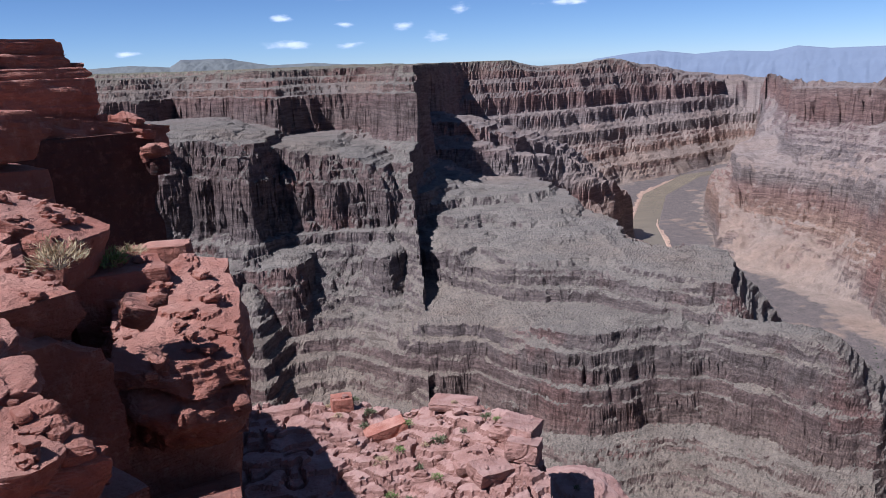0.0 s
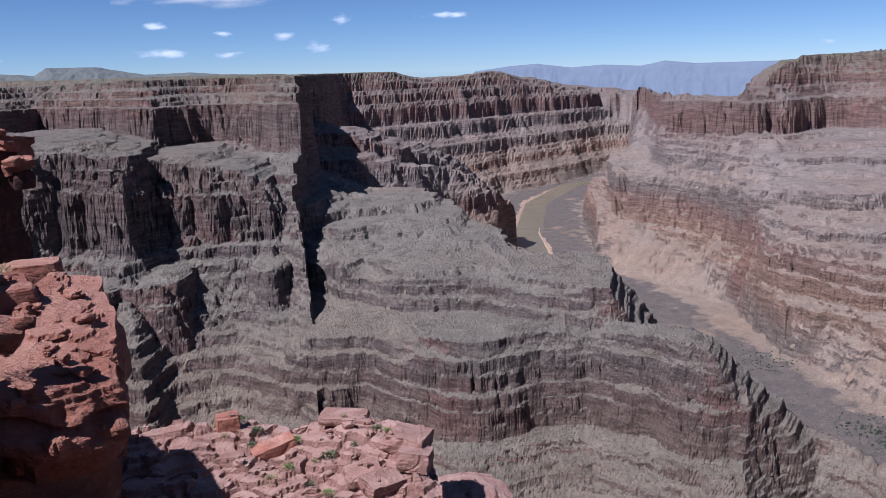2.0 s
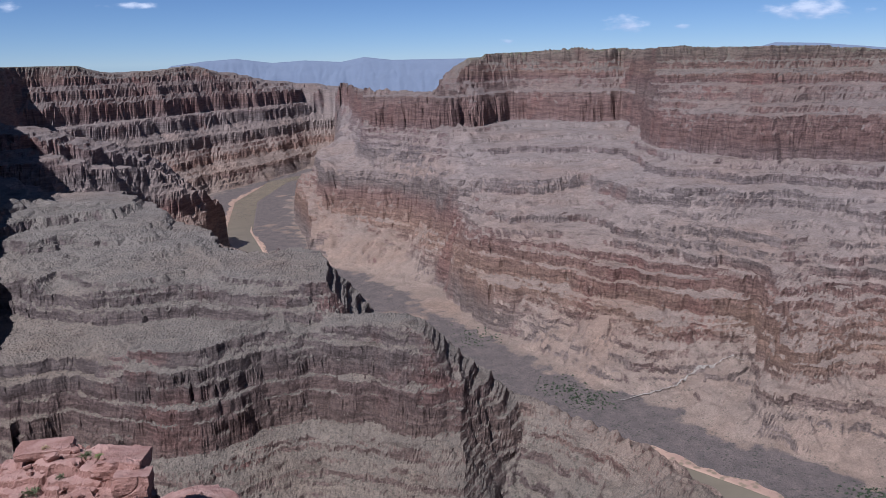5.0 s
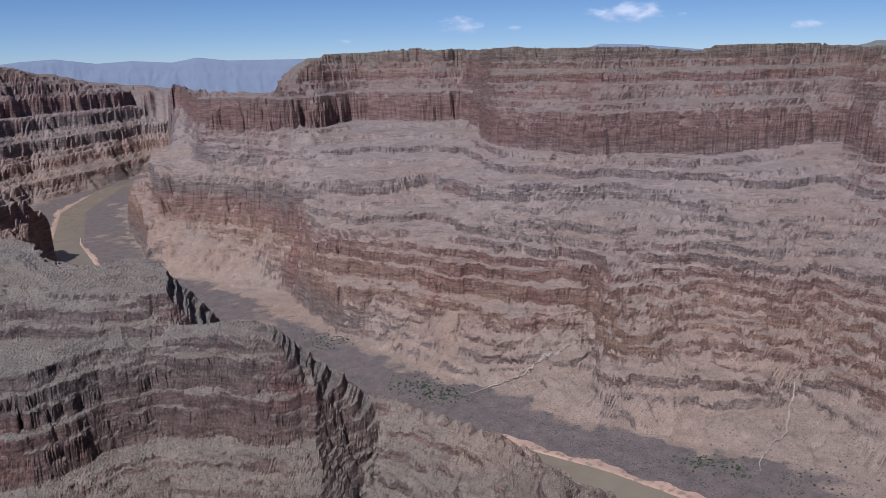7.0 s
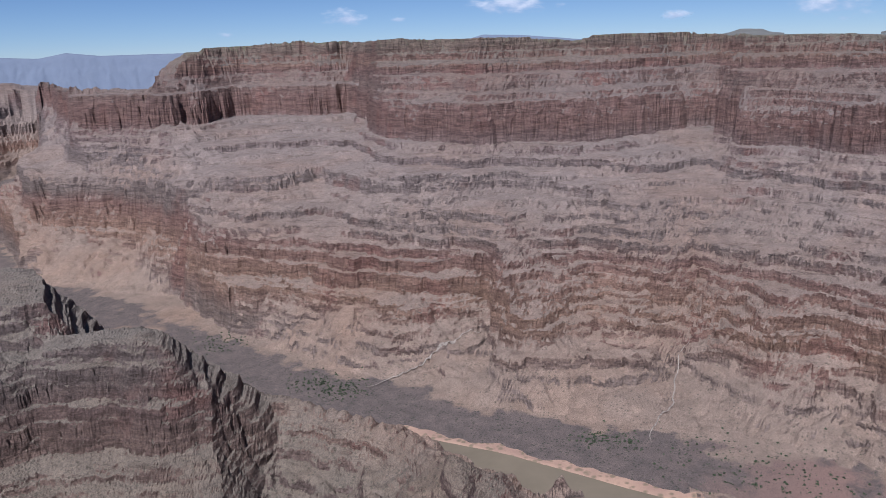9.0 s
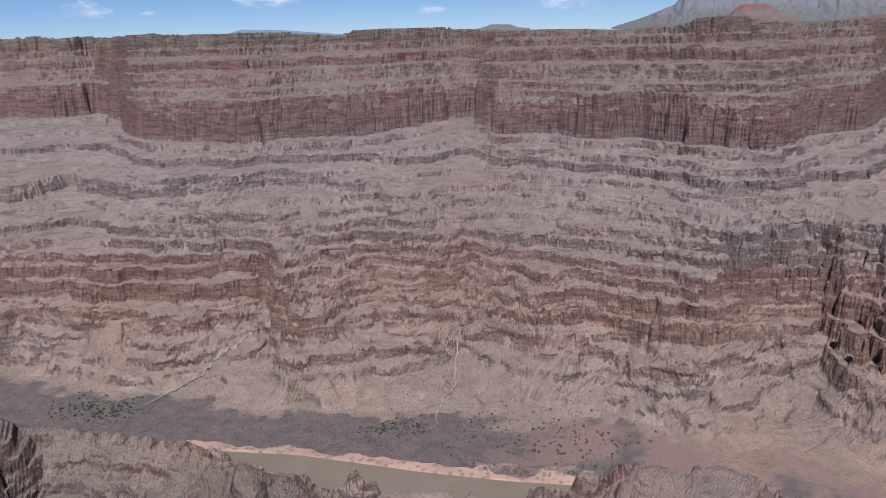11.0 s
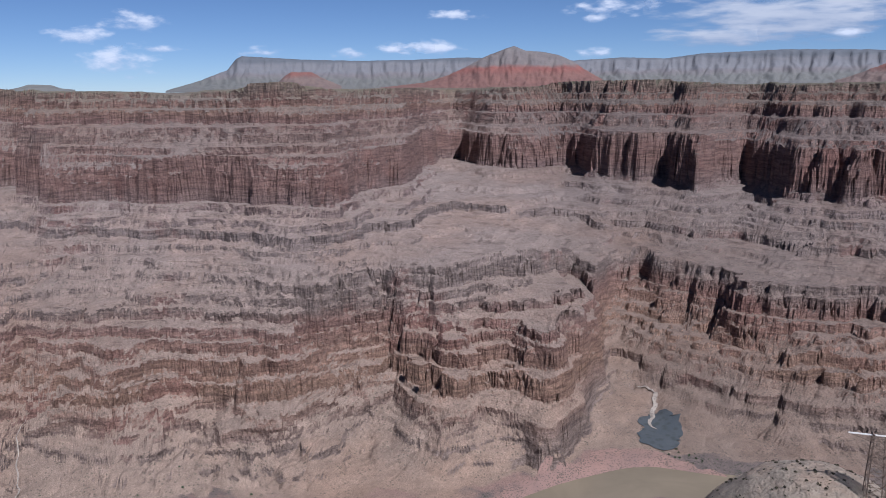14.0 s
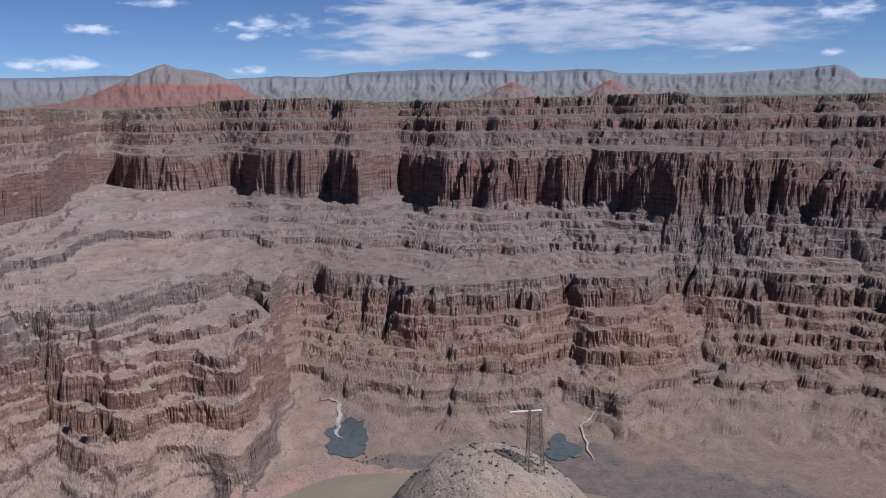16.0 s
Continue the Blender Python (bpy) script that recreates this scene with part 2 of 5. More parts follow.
# near bank: the ridge below the rim, the bench behind it, the crags, the red wall; and the wall upstream
RIDGE_FOOT = [(-15.9, 953), (-14.3, 964), (-9.8, 955), (-7.8, 964), (-4.5, 900), (-2, 885), (2.3, 878), (7.9, 804), (10.8, 797), (13.4, 815), (15.8, 834), (19, 840), (23, 815), (27.5, 779), (30, 784)]
RIDGE_TOP = [(-15.6, -346), (-12.1, -350), (-7.6, -350), (-4.1, -347), (-3.4, -324), (-1.7, -309), (2.5, -308), (6.6, -297), (13.2, -293), (18.8, -300), (22.6, -291), (26.2, -282), (28, -296), (29.6, -332)]
BENCH_FOOT = [(-15.7, 1023), (-11.8, 1021), (-9.8, 1042), (-8.9, 1164), (-7.3, 1164), (-4.1, 1024), (-2, 1131), (0.9, 1054), (2.5, 1040), (5, 996), (10.8, 996), (14.4, 939), (16.8, 927), (20.3, 920)]
BENCH_TOP = [(-15.5, -263), (-11.6, -262), (-9.6, -259), (-7.2, -279), (-4, -252), (-1.5, -267), (1.8, -260), (2.6, -273), (5, -263), (10.8, -265), (14.4, -269), (17.9, -266), (18.9, -261)]
CRAG_FOOT = [(-20.3, 1182), (-17, 1190), (-13.4, 1115), (-11.7, 1205), (-7, 1216), (-3.4, 1164), (-1.8, 1233)]
CRAG_TOP = [(-21.6, -98), (-18.2, -100), (-16.1, -98), (-12.8, -105), (-10.2, -126), (-7.5, -131), (-5.2, -142), (-3.3, -156), (-1.7, -190)]
WALL_FOOT = [(-19.9, 1645), (-18.5, 1762), (-15.3, 1721), (-11.3, 1486), (-8.2, 1594), (-5.1, 1578), (-3.2, 1431), (-1.6, 1373)]
WALL_TOP = [(-19.6, -48), (-16.2, -54), (-12.5, -53), (-9.6, -50), (-4.9, -50), (-1.8, -51)]
FAR_RIM = [(27.4, -3.2), (29.1, -2.23), (30.2, -0.61), (30.8, -0.02), (32.6, 0.36), (38.2, 0.59), (39.1, 0.58), (41.9, 0.53), (46, 0.59), (46.4, 0.47), (53.7, 0.27), (57.3, 0.17), (60.1, 0.46), (67.4, 0.18), (68.7, -0.01), (76.3, -0.36), (77.3, -0.28), (80.6, 0.15), (81.6, 0.47), (85.1, 0.35), (86.3, -0.04), (86.8, -0.19), (87.7, -0.21), (91.3, -0.05), (96.3, -0.17), (100.7, -0.02), (102.3, 0.37), (109.2, 0.35), (115, 0.14), (122.1, 0.11), (122.5, 0.24), (134.2, 0.32), (135.3, -0.03), (145.9, 0)]
WALL_RIM = [(-22.1, -0.23), (-19.5, -0.31), (-13.1, -0.21), (-8.7, -0.08), (-4.9, -0.07), (-3.3, 0.04), (-1, 0.05)]
UP_RIM = [(-3.3, 0.12), (-1, 0.05), (4.9, 0.05), (5.7, -0.28), (6.8, -0.57), (8.8, -0.47), (10.7, -0.41), (11.3, -0.12), (12.6, -0.12), (13.2, -0.59), (15.6, -0.91), (16.3, -1.3), (19.6, -1.55), (22.8, -1.86), (24.5, -2.18)]
UP_FOOT = [(-8, 2500), (0, 2560), (5, 2740), (10.7, 3080), (13.9, 3342), (17.6, 3640), (19.5, 3900), (24, 4150)]
UP_SPUR = [(-1, -120), (1, -126), (3.4, -145), (6.7, -195), (9.4, -250), (11.0, -330), (12.2, -450)]
BENCH_BACK = [(-16, 1600), (0, 1560), (7, 1540), (9.5, 1470), (11.5, 1250), (14, 1090), (18, 1000), (21, 960)]
BENCH_CREST = [(-16, -222), (-4, -212), (0, -208), (3, -214), (7, -222), (9.2, -236), (11, -252), (14, -258), (18, -258), (21, -262)]
# knolls and the low spur on the near side of the river: place, top, radius, steepness
KNOLLS = [(590, 163, -357, 40, 1.9), (600, 110, -352, 90, 0.9), (610, 60, -352, 110, 0.8)]
SPUR = [(420, 830, -368), (470, 800, -380), (515, 725, -388), (535, 660, -392), (550, 590, -394), (535, 520, -392), (500, 460, -372), (478, 430, -350), (455, 400, -362)]
# dry side gullies of the far wall, from the river up
WASHES = [[(750, 855), (800, 838), (885, 825), (965, 800)], [(860, 440), (895, 455), (965, 465), (1055, 500), (1090, 500)], [(1075, -385), (1110, -385), (1165, -415), (1195, -425), (1225, -395)],
          [(845, -670), (885, -690), (930, -710), (945, -755)], [(930, 250), (1010, 235), (1090, 245)], [(935, 20), (1020, 35), (1110, 30)]]


def perlin(x, y, seed):
    """Gradient noise in the plane for arrays."""
    xi, yi = np.floor(x), np.floor(y)
    fx, fy = x - xi, y - yi
    xi, yi = xi.astype(np.int64), yi.astype(np.int64)

    def corner(i, j):
        h = (xi + i) * 374761393 + (yi + j) * 668265263 + seed * 974634777
        h = (h ^ (h >> 13)) * 1274126177 & 0x7FFFFFFF
        a = (h ^ (h >> 16)).astype(np.float64) * (2 * np.pi / 65536.0)
        return np.cos(a) * (fx - i) + np.sin(a) * (fy - j)

    sx, sy = fx * fx * fx * (fx * (fx * 6 - 15) + 10), fy * fy * fy * (fy * (fy * 6 - 15) + 10)
    a = corner(0, 0) + sx * (corner(1, 0) - corner(0, 0))
    b = corner(0, 1) + sx * (corner(1, 1) - corner(0, 1))
    return a + sy * (b - a)


def along(line, step):
    """Points every step metres along a line."""
    pts = np.array(line, float)
    d = np.concatenate([[0], np.cumsum(np.linalg.norm(np.diff(pts, axis=0), axis=1))])
    s = np.linspace(0, d[-1], max(2, int(d[-1] / step) + 1))
    return np.stack([np.interp(s, d, pts[:, 0]), np.interp(s, d, pts[:, 1])], 1)


def beside(line, off):
    t = np.gradient(line, axis=0)
    t /= np.linalg.norm(t, axis=1)[:, None]
    return line + off * np.stack([t[:, 1], -t[:, 0]], 1)



def reach(line, az, away=4.0, ends=(True, True)):
    """The distance of a line at the bearings az, its corners rounded; past its ends it runs away from the viewpoint."""
    past = ends[0] * np.maximum(line[0][0] - az, 0) + ends[1] * np.maximum(az - line[-1][0], 0)
    return level(line, az) * (1 + away * np.radians(past))


def past_end(az, line, r, steep=1.1):
    """By how much a ridge has fallen beyond the right end of its line."""
    return steep * r * np.radians(np.maximum(az - line[-1][0], 0))


def level(line, az):
    a, z = np.array(line, float).T
    even = np.arange(-60, 200, 0.2)
    soft = np.exp(-(np.arange(-9, 10) / 3.6) ** 2)
    return np.interp(az, even, np.convolve(np.pad(np.interp(even, a, z), 9, mode="edge"), soft / soft.sum(), mode="valid"))


def stack(r, rows, front, flat, back):
    """Height along the ray through rows of (distance, height) from the foot up, falling off before the first and past the last."""
    r0, z0 = rows[0]
    z = z0 - front * np.maximum(r0 - r, 0)
    for r1, z1 in rows[1:]:
        r1 = np.maximum(r1, r0 + 5)
        z = z + np.clip((r - r0) / (r1 - r0), 0, 1) * (z1 - z0)
        r0, z0 = r1, z1
    return z - back * np.maximum(r - r0 - flat, 0)


FOOT_LINE = sorted((math.degrees(math.atan2(x, y)), math.hypot(x, y)) for x, y in FAR_FOOT if x < 1045 and y < 2000)


def far_bank(az, r, talus):
    """The far bank, and the smooth scree that half buries its cliffs."""
    one = (True, False)
    low = reach(LOW_FOOT, az, 20.0, one)
    mid = np.maximum(reach(MID_FOOT, az, 20.0, one), low + 110)
    red = np.maximum(reach(RED_FOOT, az, 20.0, one), mid + 60)
    foot = np.minimum(reach(FOOT_LINE, az, 20.0, one), low - 60)
    low_z, red_z = level(LOW_TOP, az), level(RED_TOP, az)
    z_low, z_mid = np.interp(az, [26, 30, 49, 51, 62, 68, 98, 106], [-445, -400, -400, -430, -430, -418, -418, -430]), np.interp(az, [26, 32, 42, 46, 57, 62, 70, 78, 98, 106], [-325, -285, -280, -262, -265, -290, -288, -295, -300, -355])
    z_red = np.interp(az, [42, 44, 95, 106], [-187, -200, -200, -210])
    rise = np.interp(az, [15, 26, 45, 62, 74, 90, 100, 150], [25, 30, 22, 14, 12, 16, 38, 44])
    back = np.interp(az, [20, 30, 42, 46, 100, 150], [150, 150, 230, 330, 260, 230])
    rim = red + 25 + back
    rim_z = rim * np.tan(np.radians(level(FAR_RIM, az)))
    upper = np.clip((az - 28.4) / 1.2, 0, 1)

    def up(z):
        return np.maximum(red_z + 3, np.minimum(z, rim_z - 2))
    rows = [(foot, -494.0), (low - 46, z_low - 26), (low - 42, z_low - 16), (low, z_low), (low + 6, low_z * 0.34 + z_low * 0.66), (low + 26, low_z * 0.42 + z_low * 0.58), (low + 32, low_z * 0.74 + z_low * 0.26), (low + 54, low_z * 0.82 + z_low * 0.18), (low + 62, low_z),
            (low + 62 + 0.4 * (mid - low - 62), low_z * 0.5 + z_mid * 0.5 - 5), (low + 68 + 0.4 * (mid - low - 62), low_z * 0.5 + z_mid * 0.5 + 4), (mid, z_mid), (mid + 6, z_mid + 0.55 * rise), (mid + 16, z_mid + 0.62 * rise), (mid + 24, z_mid + rise),
            (mid + 24 + 0.4 * (red - mid), z_mid * 0.5 + z_red * 0.5 - 5), (mid + 31 + 0.4 * (red - mid), z_mid * 0.5 + z_red * 0.5 + 9), (red, z_red), (red + 8, z_red * 0.4 + red_z * 0.6), (red + 12, z_red * 0.35 + red_z * 0.65), (red + 25, red_z),
            (red + 25 + 0.35 * back, up(-92.0)), (red + 28 + 0.35 * back, up(-80.0)), (red + 25 + 0.62 * back, up(-62.0)), (red + 30 + 0.62 * back, up(-44.0)), (rim - 40, up(-36.0)), (rim - 30, up(-20.0)), (rim - 12, up(-16.0)), (rim, np.maximum(rim_z, red_z + 4)),
            (rim + 90, np.where(upper > 0.5, np.minimum(rim_z, 4), red_z - 30)), (rim + 700, np.where(upper > 0.5, np.minimum(rim_z, 4), -420))]
    z = stack(r, rows, 0.06, 6000, 0.0) - np.clip((22 - az) / 2, 0, 1) * np.maximum(r - 2600, 0) * 0.6
    smooth = stack(r, [(foot, -494.0), (low, z_low + 2), (low + 100, low_z - 4), (mid, z_mid), (mid + 70, z_mid + rise), (red, z_red), (red + 110, red_z)], 0.06, 0, 1.0)
    return z, smooth + talus


def near_bank(az, r):
    ridge = reach(RIDGE_FOOT, az, 0.4)
    ridge_z = level(RIDGE_TOP, az)
    bench = np.maximum(reach(BENCH_FOOT, az, 0.3), ridge + 65)
    crag = np.maximum(reach(CRAG_FOOT, az, 0.5), bench + 45)
    wall = reach(WALL_FOOT, az, 22.0, (False, True))
    up = reach(UP_FOOT, az, 2.0)
    half = ridge_z * 0.5 - 192
    z = stack(r, [(ridge - 60, -415.0), (ridge, -385.0), (ridge + 10, half - 14), (ridge + 22, half), (ridge + 30, half * 0.4 + ridge_z * 0.6), (ridge + 38, half * 0.35 + ridge_z * 0.65), (ridge + 50, ridge_z)], 0.62, 45, 0.55) - past_end(az, RIDGE_FOOT, r)
    bench_z = level(BENCH_TOP, az)
    z = np.maximum(z, stack(r, [(ridge + 50, ridge_z - 8), (bench, -300.0), (bench + 9, bench_z * 0.5 - 152), (bench + 15, bench_z * 0.5 - 150), (bench + 24, bench_z), (np.maximum(reach(BENCH_BACK, az) - 120, bench + 60), level(BENCH_CREST, az))], 2.5, 120, 0.8) - past_end(az, BENCH_FOOT, r, 1.5))
    crag_z = level(CRAG_TOP, az)
    z = np.maximum(z, stack(r, [(crag - 30, -242.0), (crag, -228.0), (crag + 22, crag_z * 0.6 - 91), (crag + 30, crag_z * 0.65 - 80), (crag + 60, crag_z), (crag + 160, np.minimum(crag_z + 8, -90))], 0.6, 330, 0.9) - past_end(az, CRAG_FOOT, r, 0.45))
    rim = wall + 165
    rim_z = rim * np.tan(np.radians(level(WALL_RIM, az)))
    wall_z = level(WALL_TOP, az)
    z = np.maximum(z, stack(r, [(wall - 110, -152.0), (wall, -125.0), (wall + 28, wall_z), (wall + 75, wall_z + 8), (wall + 79, wall_z + 16), (wall + 115, wall_z + 21), (wall + 120, wall_z + 30), (rim - 8, rim_z - 11), (rim, rim_z)], 0.55, 900, 0.5))
    spur, spur_z = level([(-2, 1950), (6, 2150), (13.6, 2600)], az), level(UP_SPUR, az)
    z = np.maximum(z, stack(r, [(spur - 420, -430.0), (spur - 320, -355.0), (spur - 308, -318.0), (spur - 215, spur_z * 0.5 - 150), (spur - 205, spur_z * 0.5 - 130), (spur - 120, spur_z - 40), (spur - 108, spur_z - 12), (spur, spur_z)], 0.6, 40, 0.5) - past_end(az, UP_SPUR, r, 1.5))
    sky_z = (up + 540) * np.tan(np.radians(level(UP_RIM, az)))
    rows = [(up, -496.0)]
    for off, h in ((60, -450), (66, -432), (150, -395), (158, -372), (230, -330), (240, -296), (330, -258), (342, -215), (400, -196), (412, -140), (455, -112), (462, -86), (500, -66), (506, -44)):
        rows.append((up + off, np.minimum(h, sky_z - 24 + 0.02 * off)))
    rows += [(up + 534, sky_z - 12), (up + 540, sky_z)]
    return np.maximum(z, stack(r, rows, 0.1, 900, 0.3))


def crease(n):
    return 1 - np.minimum(np.abs(n) * 2.6, 1.0)


def slot(n):
    """Narrow joints."""
    return 1 - np.minimum(np.abs(n) * 7.0, 1.0)


MID_RIVER = along(RIVER, 25)


def river_distance(x, y):
    res = np.empty(x.size)
    fx, fy = x.ravel(), y.ravel()
    for i in range(0, x.size, 20000):
        s = slice(i, i + 20000)
        res[s] = np.sqrt(np.min((fx[s, None] - MID_RIVER[None, :, 0]) ** 2 + (fy[s, None] - MID_RIVER[None, :, 1]) ** 2, axis=1))
    return res.reshape(x.shape)


def ground_height(x, y, river):
    """Height of the canyon ground: the plan's lines, gullied, buttressed and cut into beds."""
    r = np.hypot(x, y)
    bend = 1 - 0.75 * np.clip((1130 - r) / 100, 0, 1) * np.clip((y - 1.4 * x) / 200, 0, 1)
    wx, wy = x + bend * (30 * perlin(x / 150, y / 150, 3) + 14 * perlin(x / 42, y / 42, 5)), y + bend * (30 * perlin(x / 150, y / 150, 4) + 14 * perlin(x / 42, y / 42, 6))
    az = np.degrees(np.arctan2(wx, wy))
    az = np.where(az < -100, az + 360, az)
    far = np.clip((r - 2300) / 900, 0, 1)
    by_ridge = np.clip((1130 - r) / 100, 0, 1) * np.clip((33 - az) / 3, 0, 1)          # the ridge below the rim breaks less
    alive = np.clip((river - 60) / 160, 0.1, 1) * np.clip((r - 150) / 400, 0, 1)
    big = 34 * (crease(perlin(wx / 260, wy / 260, 11)) - 0.35)
    mid = 30 * (crease(perlin(wx / 105, wy / 105, 12)) - 0.35)
    joints = 13 * slot(perlin(wx / 75, wy / 75, 17)) * np.clip(0.6 + 1.2 * perlin(x / 160, y / 160, 20), 0, 1) + 8 * slot(perlin(wx / 38, wy / 38, 28))
    joints = joints * np.where(az > 97, 0.55, 1.0)
    small = joints + 15 * (crease(perlin(wx / 46, wy / 46, 13)) - 0.35) + 7 * perlin(wx / 30, wy / 30, 14)
    rr = r - alive * ((big + mid * (1 - 0.5 * far)) * (1 - 0.84 * by_ridge) + small * (1 - 0.7 * far) * (1 - 0.65 * by_ridge))
    fan = 34 * perlin(x / 120, y / 120, 24) + 20 * perlin(x / 48, y / 48, 25) - 22 + 26 * np.exp(-((az - 83) / 9) ** 2) * np.clip((r - 1080) / 60, 0, 1) * np.clip((1350 - r) / 60, 0, 1) + 30 * np.clip((35 - az) / 6, 0, 1)

    def lay(q):
        cliff, scree = far_bank(az, q, 0.0)
        scree = scree + fan * np.clip((scree + 490) / 30, 0, 1)
        cover = np.clip((scree - cliff) / 9, 0, 1)
        cliff = np.maximum(cliff, np.minimum(scree, cliff + 34))
        bank = near_bank(az, q)
        return np.maximum(cliff, bank), np.where(cliff >= bank, cover, 0)

    z, _ = lay(rr)
    bed = np.floor(z / 8.0 + 1.1 * perlin(x / 70, y / 70, 19)) * 7.37           # each bed breaks along its own joints
    fine = 9.0 * (crease(perlin(wx / 24 + bed, wy / 24 - bed, 15)) - 0.35) + 3.2 * perlin(wx / 11 + bed, wy / 11, 16) + 0.6 * perlin(x / 5.5, y / 5.5 + bed, 18)
    z, buried = lay(rr - alive * fine * np.clip((z + 470) / 60, 0.25, 1) * (1 - 0.5 * by_ridge))
    foot = np.clip((-405 - z) / 25, 0, 1) * (az > 15)
    # the wall under the viewpoint, and the plateau behind it
    wall = np.interp(r, [26, 105, 190, 265, 400, 560, 760], [-58, -150, -228, -325, -395, -440, -475]) + np.clip((r - 60) / 150, 0, 1) * 12 * (crease(perlin(wx / 60, wy / 60, 29)) - 0.4)
    behind = np.clip((np.abs(az - 58) - 95) / 15, 0, 1)
    z = np.maximum(z, wall * (1 - behind) - 4 * behind - (1 - behind) * 0.25 * np.maximum(r - 760, 0))
    z = np.maximum(z, -499.0 + np.clip((river - 46) / 160, 0, 1) * 5 + 0.8 * perlin(x / 30, y / 30, 30))
    for line in WASHES:
        pts = along(line, 14)
        by = (np.abs(x - pts[:, 0].mean()) < np.ptp(pts[:, 0]) / 2 + 130) & (np.abs(y - pts[:, 1].mean()) < np.ptp(pts[:, 1]) / 2 + 130)
        if by.any():
            d = np.min((x[by][:, None] - pts[None, :, 0]) ** 2 + (y[by][:, None] - pts[None, :, 1]) ** 2, axis=1)
            z[by] -= (16 * np.exp(-d / 38 ** 2) + 5 * np.exp(-d / 9 ** 2)) * np.clip((z[by] + 497) / 30, 0, 1)
    for kx, ky, top, radius, steep in KNOLLS:
        d = np.hypot(x - kx, y - ky) * (1 + 0.5 * perlin(x / 45, y / 45, 31) + 0.3 * perlin(x / 17, y / 17, 32))
        z = np.maximum(z, top - np.maximum(d - 0.18 * radius, 0) * steep)
    sp = np.array(SPUR, float)
    by = (np.abs(x - 490) < 300) & (np.abs(y - 620) < 450)
    if by.any():
        bx, by_y = x[by], y[by]
        wide = 1 + 0.45 * perlin(bx / 45, by_y / 45, 36) + 0.25 * perlin(bx / 17, by_y / 17, 37)
        crest = np.full_like(bx, -900.0)
        for q in np.linspace(0, len(sp) - 1, 34):
            cx, cy, cz = (np.interp(q, np.arange(len(sp)), sp[:, i]) for i in range(3))
            crest = np.maximum(crest, cz - np.hypot(bx - cx, by_y - cy) * wide * 0.85)
        z[by] = np.maximum(z[by], crest + 7 * perlin(bx / 30, by_y / 30, 38))
    dip = 5 * perlin(x / 500, y / 500, 21)
    live = np.clip((z + 494) / 20, 0, 1) * np.clip((r - 150) / 200, 0, 1) * (1 - behind)
    for period, riser, k in ((17.0, 0.22, 26), (7.0, 0.26, 27), (3.6, 0.32, 33)):
        amount = live * np.clip(0.8 + 1.3 * perlin(x / 110, y / 110, k), 0.1, 1.0) * (1 - 0.5 * buried) * (1 - 0.5 * foot)
        ph = (z + dip) / period
        fl = np.floor(ph)
        amount = amount * (0.35 + 0.65 * np.abs(np.sin(fl * 12.9898 + k)))          # hard and soft beds
        fr = np.clip((ph - fl - 0.5) / riser + 0.5, 0, 1)
        fr = fr * 0.86 + 0.14 * (ph - fl)
        z = z + amount * ((fl + fr) * period - dip - z)
    calm = (1 - 0.6 * np.maximum(buried, foot)) * np.clip((z + 499) / 35, 0.1, 1) * alive
    z = z + calm * (1.4 * perlin(x / 14, y / 14, 22) + 0.8 * perlin(x / 6.5, y / 6.5, 23))
    bed_z = -503.0 + np.clip((river - 38) / 10, 0, 1) * 5
    return np.where(river < 48, np.minimum(z, bed_z), z)


